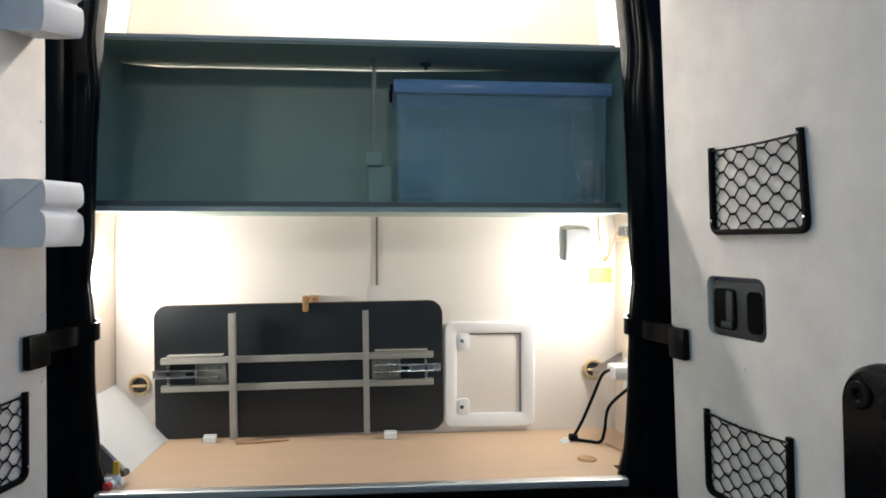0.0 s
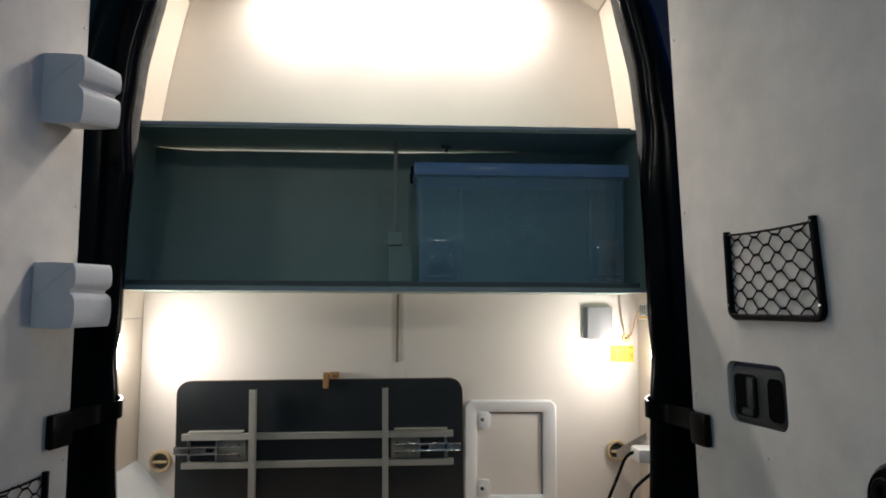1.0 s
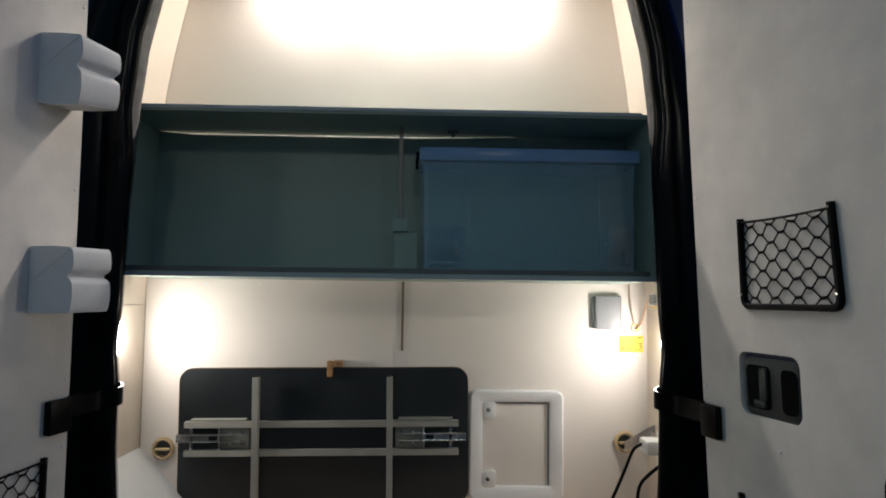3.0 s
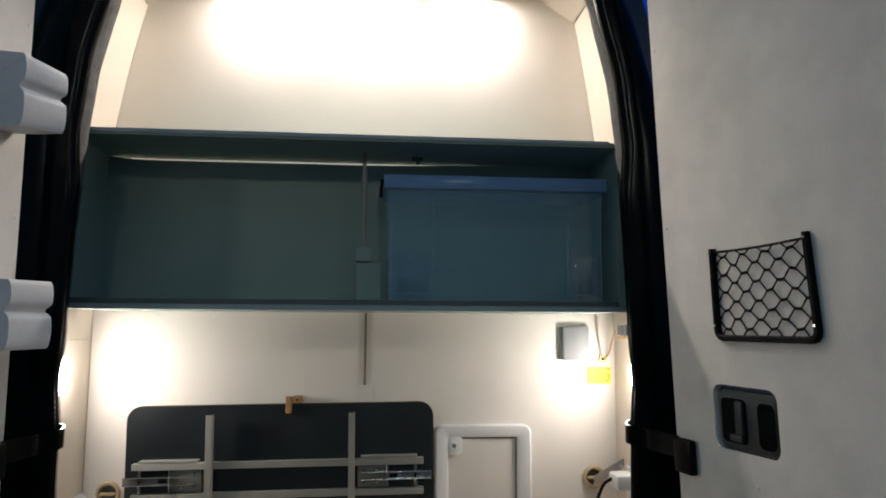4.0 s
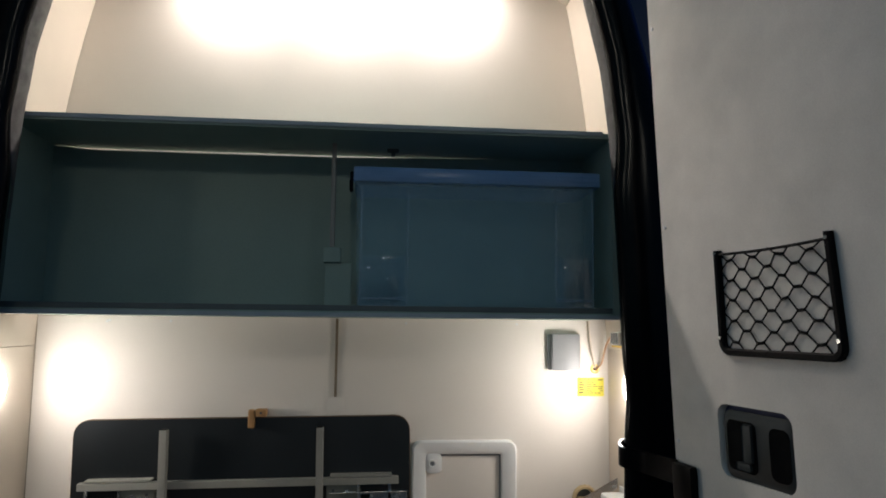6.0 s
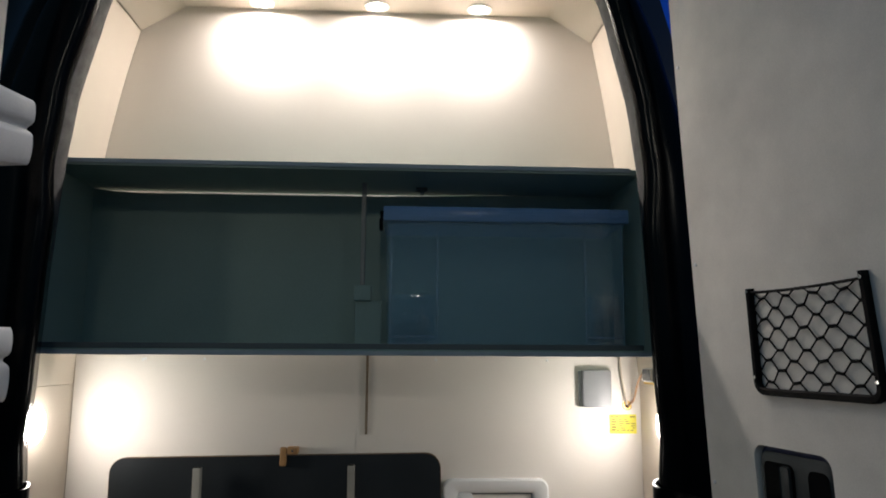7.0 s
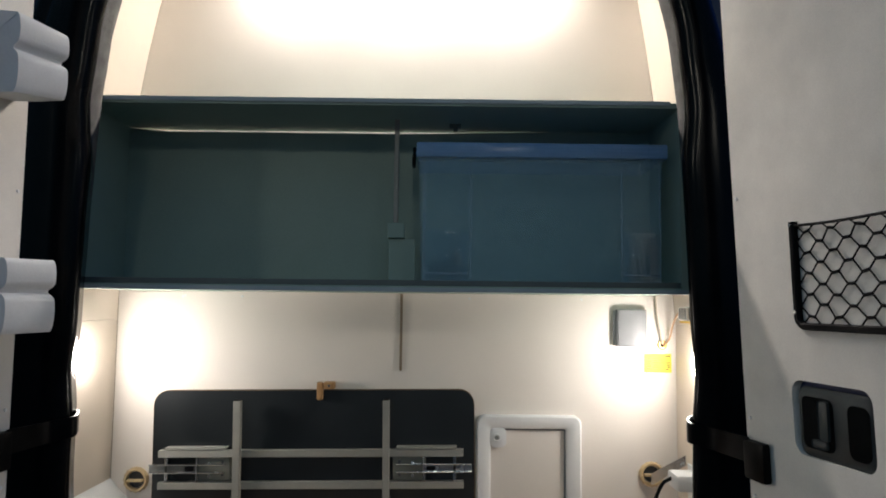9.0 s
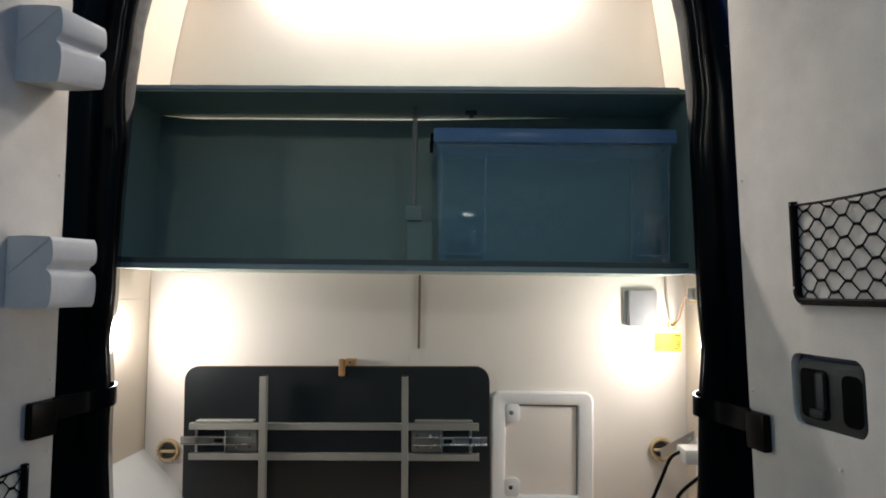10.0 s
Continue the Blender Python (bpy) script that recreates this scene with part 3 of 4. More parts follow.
for sgn, xa in ((1, -0.645), (-1, 0.283)):
    def X(v):
        return xa + sgn * v

    def bx(a, b, y0, y1, z0, z1, bev=0.0015):
        return boxed((min(X(a), X(b)), y0, z0), (max(X(a), X(b)), y1, z1), bev)

    mech = part("slide_lock", turned(bx(0.115, 0.215, 0.362, 0.3883, 0.797, 0.869)), LOCKM, tb, "grey folding leg lock")
    part("cover_plate", turned(bx(0.02, 0.205, 0.352, 0.388, 0.8905, 0.8965)), BAR, mech)
    part("web", turned(bx(0.118, 0.123, 0.345, 0.3615, 0.797, 0.869)), STEEL, mech)
    part("web", turned(bx(0.022, 0.032, 0.350, 0.371, 0.797, 0.869)), STEEL, mech)
    arm = bmesh.new()
    add_box(arm, (min(X(-0.025), X(0.118)), 0.350, 0.822), (max(X(-0.025), X(0.118)), 0.353, 0.848), 0.001)
    for z in (0.822, 0.846):
        add_box(arm, (min(X(-0.025), X(0.205)), 0.343, z), (max(X(-0.025), X(0.205)), 0.353, z + 0.003), 0.001)
    part("arm", turned(arm), STEEL, mech, "bright steel slide arm")
    part("slot", turned(bx(0.085, 0.112, 0.3455, 0.3495, 0.829, 0.841)), RUBBER, mech)
    for z in (0.815, 0.853):
        part("bolt", turned(cyl((X(0.155), 0.3615, z - 0.004), (X(0.155), 0.357, z - 0.004), 0.005, n=10)), STEEL, mech)
        part("bolt", turned(cyl((X(0.195), 0.3615, z), (X(0.195), 0.357, z), 0.0045, n=10)), DARK_GREY, mech)

for x, w in ((-0.478, 0.022), (0.132, 0.022)):
    wb = thing("stop_block", (x, 0.35, FZ), "small white plastic stop block on the floor", "stop block", "stop blocks at the table top")
    bb = bmesh.new()
    add_box(bb, (x - w, 0.326, FZ), (x + w, 0.348, FZ + 0.022), 0.004)
    add_box(bb, (x - w, 0.338, FZ + 0.0222), (x + w, 0.348, FZ + 0.027), 0.002)
    part("block", bb, WHITE_P, wb)

pg = thing("turn_button", (-0.155, WY, 1.08), "oiled wooden turn button holding the table top", "turn button")
part("arm", boxed((-0.172, 0.368, 1.038), (-0.152, 0.386, 1.094), 0.006), WOOD, pg)
part("base", boxed((-0.1518, 0.370, 1.072), (-0.118, WY - 0.0005, 1.094), 0.005), WOOD, pg)
part("screw", cyl((-0.134, 0.3698, 1.083), (-0.134, 0.368, 1.083), 0.0035, n=10), STEEL, pg)

stick = thing("wooden_stick", (-0.3, 0.325, FZ), "thin brown wooden stick lying on the floor", "stick")
part("stick", tube([(-0.385, 0.305, FZ + 0.004), (-0.3, 0.317, FZ + 0.004), (-0.215, 0.335, FZ + 0.004)], 0.004, 7), WOOD, stick)


# round turn latches
def ring_mesh(c, r0, r1, depth, n=32):
    """A flat ring in the wall's plane, proud of it towards the rear."""
    bm = bmesh.new()
    rr = []
    for r, d in ((r1, 0), (r1, depth * 0.6), (r1 - 0.003, depth), (r0 + 0.003, depth), (r0, depth * 0.5), (r0, 0)):
        rr.append([bm.verts.new((c[0] + r * math.cos(2 * math.pi * k / n), c[1] - d, c[2] + r * math.sin(2 * math.pi * k / n))) for k in range(n)])
    for a, b in zip(rr, rr[1:] + rr[:1]):
        for k in range(n):
            bm.faces.new((a[k], a[(k + 1) % n], b[(k + 1) % n], b[k]))
    return bm


for x, z in ((-0.728, 0.787), (0.869, 0.818)):
    la = thing("air_vent", (x, WY, z), "round beige plastic vent outlet with a flap", "air vent", "vent outlets")
    rim = part("rim", ring_mesh((x, WY - 0.0005, z), 0.026, 0.0375, 0.016), BEIGE_P, la, smooth=True)
    part("well", cyl((x, WY - 0.0006, z), (x, WY - 0.004, z), 0.0245, n=24), DARK_GREY, la)
    flap = bmesh.new()
    add_box(flap, (x - 0.024, WY - 0.022, z - 0.005), (x + 0.024, WY - 0.0042, z + 0.003), 0.003)
    part("flap", flap, BEIGE_P, la)
    for k in range(16):
        t = 2 * math.pi * k / 16
        c = Vector((x + 0.0375 * math.cos(t), WY - 0.008, z + 0.0375 * math.sin(t)))
        part("grip", boxed(c - Vector((0.0022,) * 3), c + Vector((0.0022,) * 3)), BEIGE_P, rim)

# service hatch
ha = thing("service_hatch", (0.487, WY, 0.80), "white plastic service hatch with two round locks", "hatch")
ho = round_rect(0.324, 0.618, 0.650, 0.996, 0.028)
hi_ = round_rect(0.368, 0.668, 0.602, 0.955, 0.008)
hb = bmesh.new()
rr = []
for o, y in ((ho, WY - 0.0005), (ho, WY - 0.016), (round_rect(0.329, 0.623, 0.645, 0.991, 0.024), WY - 0.021),
             (round_rect(0.362, 0.662, 0.608, 0.961, 0.010), WY - 0.021), (hi_, WY - 0.016), (hi_, WY - 0.0005)):
    rr.append([hb.verts.new((x, y, z)) for x, z in o])
for a, b in zip(rr, rr[1:] + rr[:1]):
    for k in range(len(a)):
        hb.faces.new((a[k], a[(k + 1) % len(a)], b[(k + 1) % len(a)], b[k]))
part("frame", hb, WHITE_P, ha, smooth=True)
hp = part("door_panel", extrude_poly([(x, WY - 0.0065, z) for x, z in round_rect(0.3685, 0.6685, 0.6015, 0.9545, 0.008)], (0, 0.006, 0)), CREAM, ha, "cream hatch panel")
gk = bmesh.new()
add_box(gk, (0.596, WY - 0.0095, 0.6695), (0.6012, WY - 0.0068, 0.9535))
add_box(gk, (0.3695, WY - 0.0095, 0.9488), (0.5955, WY - 0.0068, 0.9535))
part("gasket", gk, GREY_P, ha, "grey gasket")
for z, sg in ((0.928, -1), (0.692, 1)):
    lobe = extrude_poly([(x, WY - 0.020, zz) for x, zz in round_rect(0.3665, min(z + 0.030, z - 0.030), 0.416, max(z + 0.030, z - 0.030), 0.016)], (0, 0.013, 0), 0.002)
    lk = part("lock_boss", lobe, WHITE_P, ha, smooth=True)
    part("lock_ring", ring_mesh((0.386, WY - 0.0202, z), 0.008, 0.013, 0.003, 20), WHITE_P, lk)
    part("lock_core", cyl((0.386, WY - 0.0202, z), (0.386, WY - 0.0225, z), 0.0065, n=14), GREY_P if sg < 0 else DARK_GREY, lk)

# grey socket box
so = thing("socket_box", (0.806, WY, 1.27), "grey plastic socket box with a hinged cover", "socket box")
part("body", boxed((0.752, WY - 0.013, 1.214), (0.800, WY - 0.0005, 1.326), 0.006), GREY_P, so)
cb = bmesh.new()
pr = [(0.764, WY - 0.019), (0.800, WY - 0.022), (0.842, WY - 0.0215), (0.856, WY - 0.018), (0.860, WY - 0.003), (0.8005, WY - 0.003), (0.8003, WY - 0.0133), (0.764, WY - 0.0133)]
rg = [[cb.verts.new((x, y, z)) for x, y in pr] for z in (1.212, 1.328)]
for i in range(len(pr)):
    cb.faces.new((rg[0][i], rg[0][(i + 1) % len(pr)], rg[1][(i + 1) % len(pr)], rg[1][i]))
cb.faces.new(rg[0]), cb.faces.new(rg[1])
bmesh.ops.bevel(cb, geom=cb.edges[:], offset=0.003, segments=2, affect="EDGES")
cv = part("cover", cb, GREY_P, so, smooth=True)
part("groove", boxed((0.7605, WY - 0.0185, 1.2125), (0.7635, WY - 0.0135, 1.3275)), DARK_GREY, cv)

# yellow notice
nt = thing("notice_sticker", (0.895, WY, 1.16), "yellow notice sticker with small dark print", "sticker")
part("sheet", boxed((0.851, WY - 0.0012, 1.130), (0.938, WY - 0.0004, 1.189)), YELLOW, nt)
rs = random.Random(4)
for j in range(7):
    z = 1.180 - j * 0.0068
    x = 0.880 if 0 < j < 6 else 0.855
    while x < 0.930:
        w = rs.uniform(0.006, 0.02)
        if rs.random() < 0.75:
            part("print_line", boxed((x, WY - 0.0018, z), (min(x + w, 0.934), WY - 0.0013, z + (0.0022 if j else 0.003))), INK, nt)
        x += w + 0.004
for k in range(5):
    z = 1.140 + k * 0.008
    part("print_line", boxed((0.857, WY - 0.0018, z), (0.870 + 0.003 * (k % 2), WY - 0.0013, z + 0.004)), INK, nt)

# cable outlet and wires to the side light
co_ = thing("cable_outlet", (0.909, WY, 1.217), "brass-coloured cable outlet with two wires", "cable outlet")
part("ring", ring_mesh((0.909, WY - 0.0005, 1.217), 0.006, 0.015, 0.006, 20), GOLD, co_, smooth=True)
part("hole", cyl((0.909, WY - 0.0006, 1.217), (0.909, WY - 0.002, 1.217), 0.0058, n=12), RUBBER, co_)
part("wire", tube(curve_pts([(0.908, WY - 0.003, 1.220), (0.902, WY - 0.012, 1.245), (0.892, WY - 0.012, 1.30), (0.888, WY - 0.010, LZ0 - 0.002)]), 0.0035), SIDE, co_, "cream wire")
part("wire", tube(curve_pts([(0.911, WY - 0.003, 1.217), (0.925, WY - 0.02, 1.235), (0.930, 0.355, 1.29), (0.936, 0.315, 1.325), (0.938, 0.292, 1.330)]), 0.0032), COPPER, co_, "copper-coloured wire")

for side in (-1, 1):
    sl = thing("side_light", (XC + side * 0.88, 0.2, 1.30), "round side light switched on at the side wall", "light", "side lights")

    def sx(w):
        return XC + side * w

    def sbx(w0, w1, y0, y1, z0, z1, bev=0.002):
        return boxed((min(sx(w0), sx(w1)), y0, z0), (max(sx(w0), sx(w1)), y1, z1), bev)

    if side == 1:
        hd = part("head", sbx(0.846, 0.8815, 0.17, 0.262, 1.296, 1.338, 0.004), STEEL, sl, smooth=True)
        part("plug", sbx(0.858, 0.872, 0.262, 0.290, 1.316, 1.336, 0.003), RUBBER, hd)
        for k in range(4):
            part("fin", sbx(0.838, 0.8455, 0.178 + k * 0.021, 0.186 + k * 0.021, 1.300, 1.334, 0.001), STEEL, hd)
        part("reflector", sbx(0.850, 0.880, 0.18, 0.272, 1.290, 1.2955, 0.001), YEL_P, hd)
    part("bulb", loft([[(sx(0.8813 - h), LAMP_Y + r * math.cos(k * math.pi / 16), LAMP_Z + r * math.sin(k * math.pi / 16)) for k in range(32)]
                       for r, h in ((0.052, 0), (0.050, 0.003), (0.043, 0.008), (0.030, 0.012), (0.014, 0.0145))]), GLOW, sl, "lit white domed bulb", smooth=True)

# ---- ceiling spots ----
for x in SPOTS:
    cs = thing("ceiling_spot", (x, SPOT_Y, CZ), "round recessed ceiling spot, switched on", "light", "ceiling spots")
    rb = ring_mesh((0, 0, 0), 0.030, 0.042, 0.006, 28)
    bmesh.ops.transform(rb, matrix=Matrix.Translation((x, SPOT_Y, CZ - 0.0005)) @ Matrix.Rotation(radians(90), 4, "X"), verts=rb.verts[:])
    part("rim", rb, STEEL, cs, smooth=True)
    part("diffuser", cyl((x, SPOT_Y, CZ - 0.0006), (x, SPOT_Y, CZ - 0.0035), 0.0295, n=28), GLOW, cs, "lit diffuser")

# ---- right of the garage: bracket, adaptor, cables ----
br = thing("shelf_bracket", (0.90, 0.36, 0.85), "flat grey metal bracket beside the vent outlet", "bracket")
part("strip", extrude_poly([(0.860, 0.375, 0.790), (0.940, 0.300, 0.868), (0.940, 0.300, 0.897), (0.860, 0.375, 0.826)], (0.004, 0.004, 0)), STEEL, br)
ad = thing("power_adaptor", (0.93, 0.24, 0.84), "white power adaptor plugged in at the side wall", "adaptor")
part("body", boxed((0.880, 0.195, 0.815), (0.951, 0.285, 0.862), 0.012), WHITE_P, ad, smooth=True)
part("plug", boxed((0.925, 0.15, 0.800), (0.951, 0.195, 0.835), 0.006), WHITE_P, ad, smooth=True)
part("socket_plate", boxed((0.9455, 0.13, 0.76), (0.9515, 0.30, 0.875), 0.002), WHITE_P, ad)
cb1 = thing("power_cable", (0.80, 0.25, FZ), "black power cable trailing from the adaptor to the floor", "cable")
part("lead", tube(curve_pts([(0.885, 0.25, 0.845), (0.852, 0.245, 0.825), (0.823, 0.245, 0.76), (0.785, 0.25, 0.67), (0.756, 0.255, 0.612), (0.765, 0.25, FZ + 0.006), (0.80, 0.23, FZ + 0.005),
                         (0.835, 0.21, FZ + 0.008), (0.847, 0.20, 0.65), (0.856, 0.185, 0.73), (0.915, 0.175, 0.79), (0.935, 0.172, 0.805)], 7), 0.0055), RUBBER, cb1, smooth=True)
part("connector", boxed((0.740, 0.240, FZ + 0.002), (0.768, 0.268, FZ + 0.024), 0.006), RUBBER, cb1)
part("lead", tube(curve_pts([(0.852, 0.20, FZ + 0.005), (0.868, 0.165, FZ + 0.005), (0.875, 0.12, FZ + 0.005), (0.90, 0.10, FZ + 0.005)], 6), 0.004), COPPER, cb1)
fc = thing("plastic_disc", (0.723, 0.245, FZ), "small white plastic disc lying on the floor", "disc")
cp = bmesh.new()
add_cyl(cp, (0.723, 0.245, FZ), (0.723, 0.245, FZ + 0.006), 0.019, 0.017, 20)
add_cyl(cp, (0.723, 0.245, FZ + 0.0061), (0.723, 0.245, FZ + 0.012), 0.010, 0.008, 16)
part("cap", cp, WHITE_P, fc, smooth=True)
# a dark brown round mark on the floor, built as ring and plug
fh = thing("floor_ring", (0.742, 0.05, FZ), "brown round ring with a filled middle on the floor", "grommet")
gm = ring_mesh((0, 0, 0), 0.018, 0.030, 0.004, 24)
bmesh.ops.transform(gm, matrix=Matrix.Translation((0.742, 0.05, FZ + 0.0005)) @ Matrix.Rotation(radians(-90), 4, "X"), verts=gm.verts[:])
part("ring", gm, WOOD, fh, smooth=True)
part("plug", cyl((0.742, 0.05, FZ + 0.0004), (0.742, 0.05, FZ + 0.0025), 0.0175, n=20), WOOD, fh)

# ---- left of the garage: wheel arch cover and valves ----
wa = thing("wheel_arch_cover", (-0.75, 0.2, FZ), "white slanted wheel arch cover with a grey end", "wheel arch cover")
part("slope", extrude_poly([(-0.632, 0.035, FZ + 0.001), (-0.810, 0.035, 0.790), (-0.810, 0.035, 0.776), (-0.645, 0.035, FZ + 0.001)], (0, 0.370, 0), 0.001), WHITE_P, wa)
part("end_panel", extrude_poly([(-0.650, 0.041, FZ + 0.0008), (-0.8105, 0.041, 0.772), (-0.8105, 0.041, FZ + 0.0008)], (0, 0.008, 0)), GREY_P, wa, "grey end panel")
vv = thing("drain_valve", (-0.63, -0.09, FZ), "white drain valve with a yellow lever and a red cap", "valve")
VX, VY = -0.630, -0.085
part("tee", cyl((VX - 0.035, VY + 0.01, FZ + 0.016), (VX + 0.018, VY, FZ + 0.018), 0.011, n=16), WHITE_P, vv, smooth=True)
part("stem", cyl((VX, VY + 0.003, FZ + 0.001), (VX, VY + 0.003, FZ + 0.036), 0.010, n=16), WHITE_P, vv, smooth=True)
part("lever", boxed((VX - 0.008, VY - 0.004, FZ + 0.0362), (VX + 0.008, VY + 0.008, FZ + 0.072), 0.003), YEL_P, vv, "yellow lever")
part("cap", cyl((VX - 0.010, VY - 0.020, FZ + 0.013), (VX - 0.015, VY - 0.034, FZ + 0.013), 0.011, n=16), RED_P, vv, "red cap")
part("hose", cyl((VX - 0.004, VY - 0.002, FZ + 0.013), (VX - 0.0098, VY - 0.0198, FZ + 0.013), 0.0105, n=16), WHITE_P, vv)
part("knob", cyl((VX + 0.006, VY + 0.020, FZ + 0.03), (VX + 0.012, VY + 0.045, FZ + 0.03), 0.010, n=16), DARK_GREY, vv)


# ---- on the rear doors ----
def on_door(bm, side, u, z, d=0.0):
    bmesh.ops.transform(bm, matrix=dmat(side, u, z, d), verts=bm.verts[:])
    return bm


def storage_net(side, u0, z0, w, h, seed, flare=0.0, shift=0.0):
    """A net pocket: rigid frame on three sides, cord along the top, hexagon netting."""
    rd = random.Random(seed)

    def set_on(bm):
        """Widens the pocket towards its foot and sets it on the door."""
        for v in bm.verts:
            v.co.x += flare * (1 - v.co.z / h) * v.co.x / w
        return on_door(bm, side, u0, z0)

    ob = thing("storage_net", dpt(side, u0, z0, 0), "black storage net pocket screwed to the felt door lining", "storage net", "door net pockets")
    fr_ = 0.0070
    rc = 0.020
    line = [(0, h + 0.006)] + [(rc - rc * math.cos(t), rc - rc * math.sin(t)) for t in np.linspace(0, math.pi / 2, 7)]
    line += [(w - rc + rc * math.sin(t), rc - rc * math.cos(t)) for t in np.linspace(0, math.pi / 2, 7)] + [(w, h + 0.010)]
    sect = []
    for i, (x, z) in enumerate(line):
        p_, q_ = line[max(i - 1, 0)], line[min(i + 1, len(line) - 1)]
        t_ = Vector((q_[0] - p_[0], 0, q_[1] - p_[1])).normalized()
        n_ = Vector((t_.z, 0, -t_.x))
        c_ = Vector((x, 0, z))
        sect.append([tuple(c_ + n_ * k * fr_ + Vector((0, y, 0))) for k, y in ((-1, 0.0005), (-1, 0.009), (-0.6, 0.0125), (0.6, 0.0125), (1, 0.009), (1, 0.0005))])
    fb = loft(sect)
    fob = part("frame", set_on(fb), RUBBER, ob, smooth=True)
    nb = bmesh.new()
    dx, dz, a = 0.0350, 0.0405, 0.0080

    def place(x, z):
        x = min(max(x, 0.0), w)
        z = min(max(z, 0.0), h - 0.003)
        sag = 0.004 + 0.004 * math.sin(math.pi * x / w) * (z / h)
        return Vector((x, sag, z))

    def cord(p, q, r=0.0017):
        (x0_, z0_), (x1_, z1_) = p, q
        if (x0_ <= 0 and x1_ <= 0) or (x0_ >= w and x1_ >= w) or (z0_ <= 0 and z1_ <= 0) or (z0_ >= h and z1_ >= h):
            return
        p3, q3 = place(*p), place(*q)
        if (p3 - q3).length > 0.003:
            add_cyl(nb, p3, q3, r, n=6)

    jit = {}

    def J(i, j, k):
        if (i, j, k) not in jit:
            jit[(i, j, k)] = (rd.uniform(-0.002, 0.002), rd.uniform(-0.002, 0.002))
        return jit[(i, j, k)]

    def node(i, j, k):
        x = i * dx + (a if k else -a)
        z = j * dz + (dz / 2 if i % 2 else 0) + dz / 2 + shift
        e = J(i, j, k)
        return (x + e[0], z + e[1])

    for i in range(-1, int(w / dx) + 3):
        for j in range(-2, int(h / dz) + 2):
            cord(node(i, j, 0), node(i, j, 1), 0.0031)
            up = j if i % 2 == 0 else j + 1
            cord(node(i, j, 1), node(i + 1, up, 0))
            cord(node(i, j, 1), node(i + 1, up - 1, 0))
    part("netting", set_on(nb), RUBBER, ob, "black hexagon netting", smooth=True)
    pts_ = [(x, 0.007 + 0.005 * math.sin(math.pi * x / w), h - 0.002 - 0.004 * math.sin(math.pi * x / w)) for x in np.linspace(0, w, 13)]
    part("top_cord", set_on(tube(pts_, 0.0028, 8)), RUBBER, ob, smooth=True)
    for x, zz in ((0, 0.028), (w, 0.028), (0, h), (w, h)):
        part("screw", set_on(cyl((x, 0.0124, zz), (x, 0.0140, zz), 0.0036, n=10)), STEEL, fob)
    return ob


storage_net(1, 0.452, 1.303, 0.289, 0.198, 3, 0.012, 0.020)
storage_net(1, 0.398, 0.656, 0.284, 0.200, 5)
storage_net(-1, 0.335, 0.714, 0.284, 0.200, 7)
storage_net(-1, 0.640, 1.655, 0.284, 0.130, 9)


def pocket_plate(side, u0, u1, z0, z1):
    """The inner door handle: a rounded plate, flat black pieces for its two shaded pockets, and a pull lever."""
    w, h = u1 - u0, z1 - z0
    fb = bmesh.new()
    rgs = []
    for o, y in ((round_rect(-0.004, -0.004, w + 0.004, h + 0.004, 0.022), 0.0004), (round_rect(0, 0, w, h, 0.020), 0.003), (round_rect(0.006, 0.006, w - 0.006, h - 0.006, 0.016), 0.006)):
        rgs.append([fb.verts.new((x, y, z)) for x, z in o])
    for p_, q_ in zip(rgs, rgs[1:]):
        for k in range(len(p_)):
            fb.faces.new((p_[k], p_[(k + 1) % len(p_)], q_[(k + 1) % len(p_)], q_[k]))
    fb.faces.new(rgs[-1])
    ob = part("door_handle", on_door(fb, side, u0, z0, -0.0085), HANDLE, DOORS[side], "dark grey plastic inner handle with a pull lever", smooth=True)
    # thin black pieces lie on the plate, the pockets' shade put into their colour
    part("pocket", on_door(extrude_poly([(x, 0.0061, z) for x, z in round_rect(0.012, 0.014, 0.096, h - 0.014, 0.014)], (0, 0.0012, 0)), side, u0, z0, -0.0085), BLACK, ob)
    part("pocket", on_door(extrude_poly([(x, 0.0061, z) for x, z in round_rect(w - 0.058, 0.014, w - 0.006, h - 0.016, 0.016)], (0, 0.0012, 0)), side, u0, z0, -0.0085), BLACK, ob)
    part("lever", on_door(boxed((0.062, 0.0075, 0.034), (0.088, 0.013, h - 0.018), 0.006), side, u0, z0, -0.0085), HANDLE, ob, smooth=True)
    kb = boxed((0.040, 0.0075, 0.018), (0.082, 0.012, 0.0335), 0.005)
    part("lock_slider", on_door(kb, side, u0, z0, -0.0085), HANDLE, ob, smooth=True)


pocket_plate(1, HANDLE_BOX[0], HANDLE_BOX[2], HANDLE_BOX[1], HANDLE_BOX[3])

# black moulded cover near the free edge of the right-hand door
mc = thing("moulded_cover", dpt(1, 0.84, 0.60, 0), "black moulded plastic cover low on the door lining", "cover")
mo = bmesh.new()
rgs = []
for ins, y in ((0, 0.0005), (0.003, 0.022), (0.012, 0.034), (0.030, 0.036)):
    rgs.append([mo.verts.new((x, y, z)) for x, z in round_rect(ins, ins, 0.215 - ins, 0.46 - ins, max(0.075 - ins, 0.02), 8)])
for p_, q_ in zip(rgs, rgs[1:]):
    for k in range(len(p_)):
        mo.faces.new((p_[k], p_[(k + 1) % len(p_)], q_[(k + 1) % len(p_)], q_[k]))
mo.faces.new(rgs[-1])
part("shell", on_door(mo, 1, 0.836, 0.602), BLACK, mc, smooth=True)
kn = ring_mesh((0, 0, 0), 0.010, 0.026, 0.006, 24)
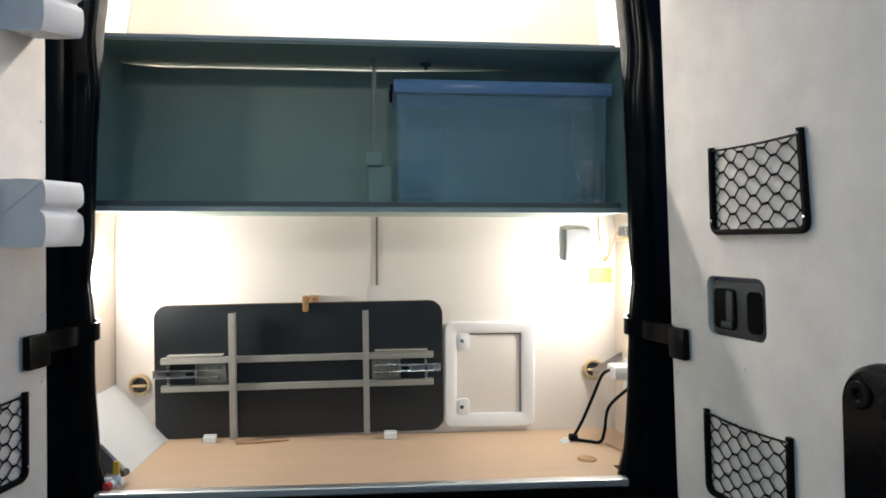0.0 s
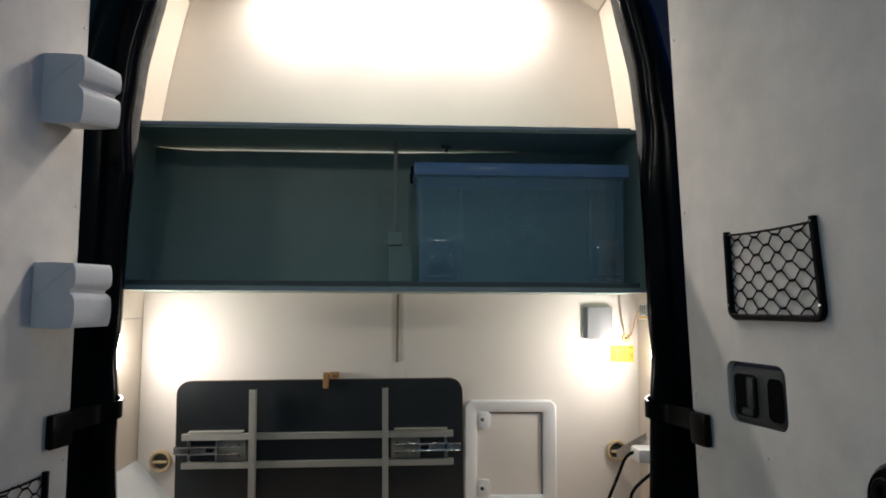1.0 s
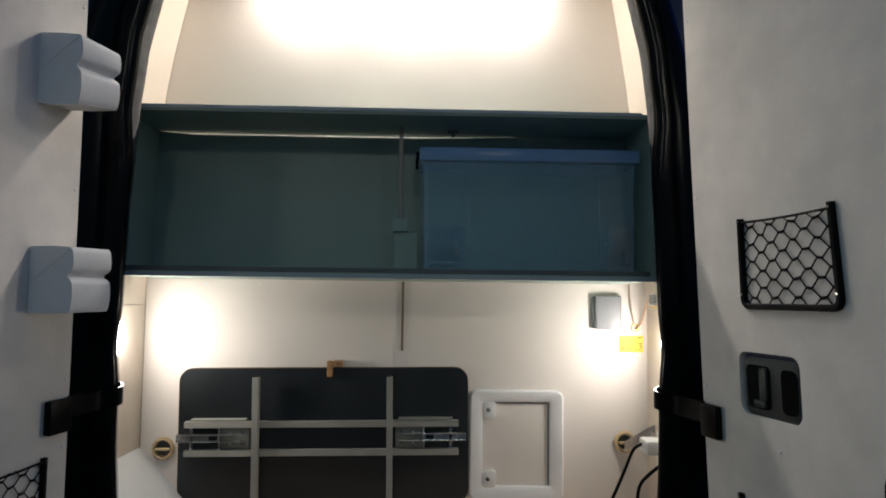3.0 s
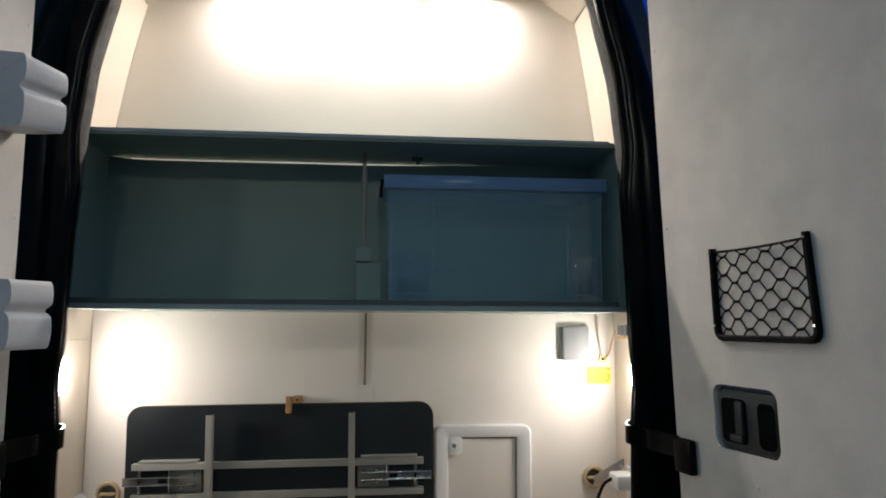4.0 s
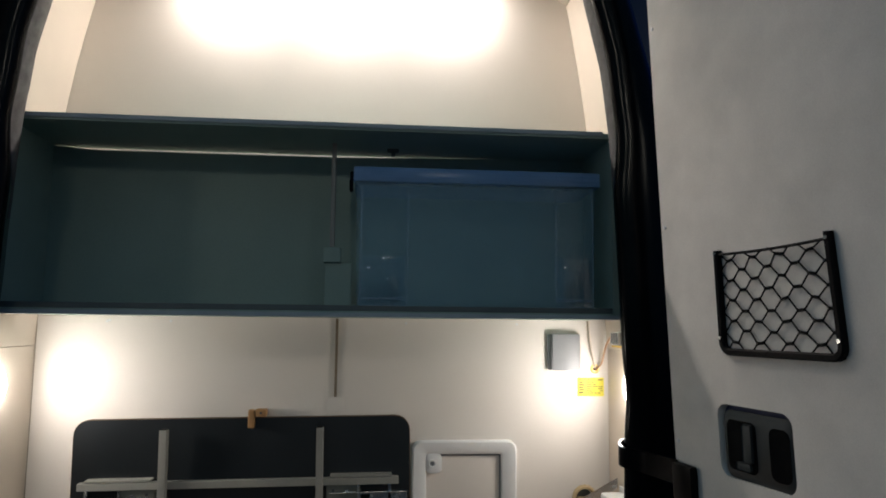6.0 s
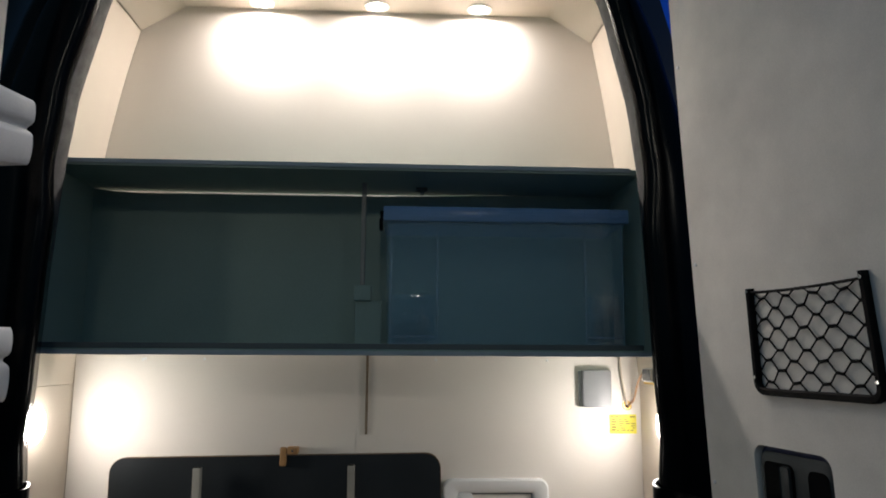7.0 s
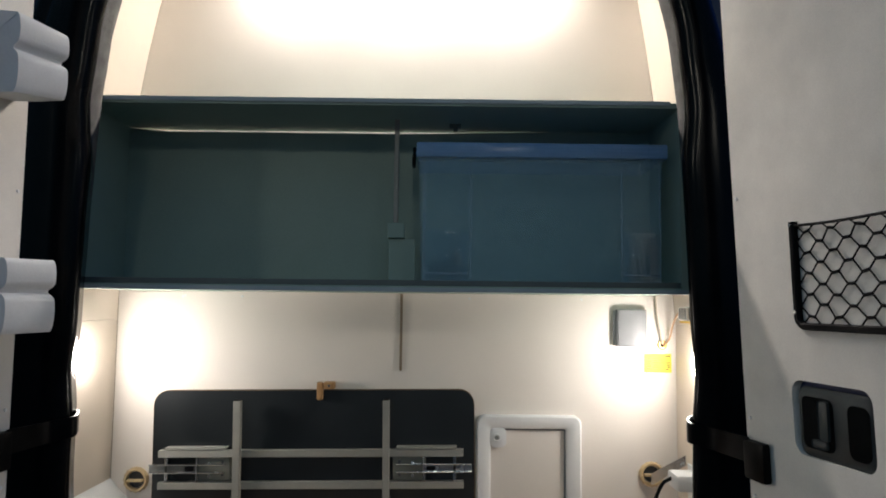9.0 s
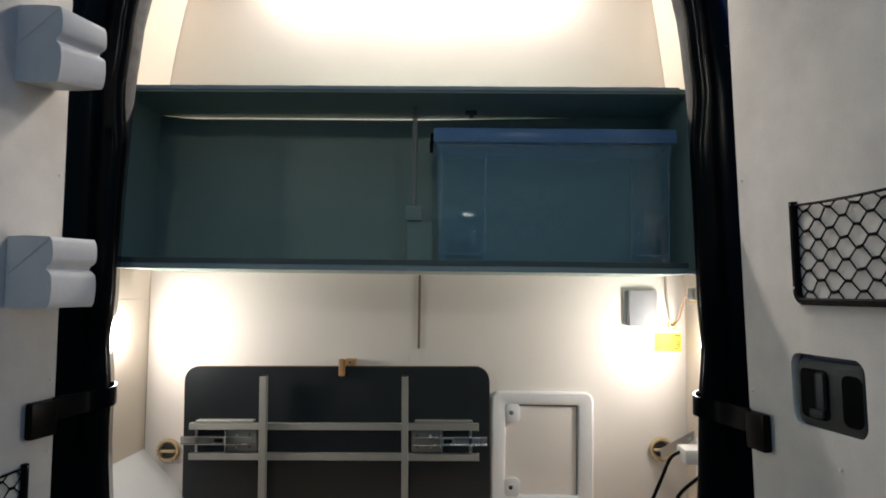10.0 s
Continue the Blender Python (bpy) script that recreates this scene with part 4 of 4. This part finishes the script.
bmesh.ops.transform(kn, matrix=dmat(1, 0.892, 1.005) @ Matrix.Translation((0, 0.0362, 0)) @ Matrix.Rotation(radians(180), 4, "Z"), verts=kn.verts[:])
part("knob", kn, RUBBER, mc, smooth=True)

# screw heads along the linings
for side, us in ((1, DOOR_EDGE[1]), (-1, DOOR_EDGE[-1])):
    rows_ = [(us[0] + us[1] * (z - 0.6) + 0.016, z) for z in (2.058, 1.580, 1.098, 0.932, 0.655)]
    if side == 1:
        rows_.append((0.540, 0.987))
    for u, z in rows_:
        part("screw", on_door(cyl((0, 0.0003, 0), (0, 0.0035, 0), 0.0045, 0.0035, 10), side, u, z), WHITE_P, DOORS[side])


# foam blocks
def foam_block(a, b, c, d, za, zb, zc, zd, label):
    """A padded block: a and d on the lining, b and c its free corners; heights of the near and far ends."""
    ob = thing("foam_block", (a[0], a[1], za), label, "foam block", "foam blocks on the door")
    rings = []
    A, B, C, D_ = (Vector((*p, 0)) for p in (a, b, c, d))
    for i in range(9):
        t = i / 8
        inner, outer = A.lerp(D_, t), B.lerp(C, t)
        lo, hi = za + (zc - za) * t, zb + (zd - zb) * t
        out = (outer - inner).normalized()
        ring = [(*inner.xy, lo), (*inner.lerp(outer, 0.5).xy, lo - 0.002)]
        for k in range(25):
            f = k / 24
            g = min(abs(f - 0.56) / 0.10, 1.0)
            lobe = f / 0.56 if f < 0.56 else (f - 0.56) / 0.44
            bul = 0.008 * math.sin(math.pi * min(max(lobe, 0.0), 1.0)) ** 0.5 - 0.006
            e = (1 - g) ** 1.5 * 0.016 * (0.6 + 0.4 * t)
            p = outer + out * (bul - e)
            if k == 0 or k == 24:
                p = outer - out * 0.006
            ring.append((p.x, p.y, lo + (hi - lo) * f))
        ring += [(*inner.lerp(outer, 0.5).xy, hi + 0.002), (*inner.xy, hi)]
        rings.append(ring)
    blk = part("pad", loft(rings), FOAM, ob, smooth=True)
    n = Vector((B.y - A.y, A.x - B.x, 0)).normalized()
    if n.y > 0:
        n = -n
    s0, s1 = A + n * 0.0008, B + n * 0.0008
    part("seam", tube([(s0.x, s0.y, za + (zb - za) * 0.45), (s1.x * 0.94 + s0.x * 0.06, s1.y * 0.94 + s0.y * 0.06, zb - 0.004)], 0.0008, 6), FOAM, blk)
    return ob


foam_block((-0.770, -0.412), (-0.671, -0.405), (-0.625, -0.300), (-0.745, -0.290), 1.765, 1.935, 1.778, 1.925, "white vinyl-covered foam block, tilted on the door lining")
foam_block((-0.764, -0.412), (-0.669, -0.405), (-0.627, -0.300), (-0.745, -0.295), 1.268, 1.423, 1.270, 1.424, "white vinyl-covered foam block, set square on the door lining")

# door stay straps
for side in (-1, 1):
    ob = thing("door_strap", (XC + side * 0.8, -0.24, 1.03), "black rubber door stay strap round the pillar", "strap", "door straps")
    e0 = DOOR_EDGE[side][0] + DOOR_EDGE[side][1] * 0.43
    q = dpt(side, e0 + 0.02, 1.02, 0.012)
    path = curve_pts([(XC + side * 0.830, -0.004, 1.043), (XC + side * 0.775, -0.030, 1.043), (XC + side * 0.744, -0.085, 1.040), (XC + side * 0.742, -0.118, 1.036),
                      (XC + side * 0.785, -0.145, 1.028), (q.x, q.y, 1.030)], 6)
    sbm = bmesh.new()
    rgs = []
    for i, p in enumerate(path):
        d_ = path[min(i + 1, len(path) - 1)] - path[max(i - 1, 0)]
        nn = Vector((d_.y, -d_.x, 0)).normalized() * 0.003
        hh = 0.021 + 0.006 * i / len(path)
        rgs.append([sbm.verts.new(v) for v in (p + nn + Vector((0, 0, hh)), p + nn - Vector((0, 0, hh)), p - nn - Vector((0, 0, hh)), p - nn + Vector((0, 0, hh)))])
    for a_, b_ in zip(rgs, rgs[1:]):
        for k in range(4):
            sbm.faces.new((a_[k], a_[(k + 1) % 4], b_[(k + 1) % 4], b_[k]))
    sbm.faces.new(rgs[0]), sbm.faces.new(rgs[-1])
    part("band", sbm, STRAP, ob, smooth=True)
    bk = boxed((-0.026, 0.0006, -0.042), (0.045 if side > 0 else 0.055, 0.022, 0.042), 0.008)
    part("anchor", on_door(bk, side, e0 + 0.037, 1.012), STRAP, ob, "black plastic anchor block", smooth=True)


# ---- unseen street lamps added behind the van ----
def glint_street_lamp(x, y):
    """An unseen lamp post added for glints, with an arm towards the van and a flat lit head."""
    ob = thing("glint_street_lamp", (x, y, 0), "unseen grey steel street lamp with a lit flat head, added for glints", "street lamp", "street lamps")
    part("base", cyl((x, y - 1.2, 0), (x, y - 1.2, 0.9), 0.085, 0.085, 16), GREY_P, ob, smooth=True)
    part("post", cyl((x, y - 1.2, 0.9), (x, y - 1.2, 5.5), 0.06, 0.04, 16), GREY_P, ob, smooth=True)
    part("arm", tube(curve_pts([(x, y - 1.2, 5.48), (x, y - 1.05, 5.66), (x, y - 0.35, 5.74)]), 0.028, 10), GREY_P, ob, smooth=True)
    hd_ = part("head", boxed((x - 0.14, y - 0.36, 5.69), (x + 0.14, y + 0.22, 5.78), 0.03), DARK_GREY, ob, smooth=True)
    part("lens", boxed((x - 0.10, y - 0.18, 5.682), (x + 0.10, y + 0.18, 5.6895)), GLOW, hd_, "lit lens")


for x, y, _ in GLINT_LAMPS:
    glint_street_lamp(x, y)
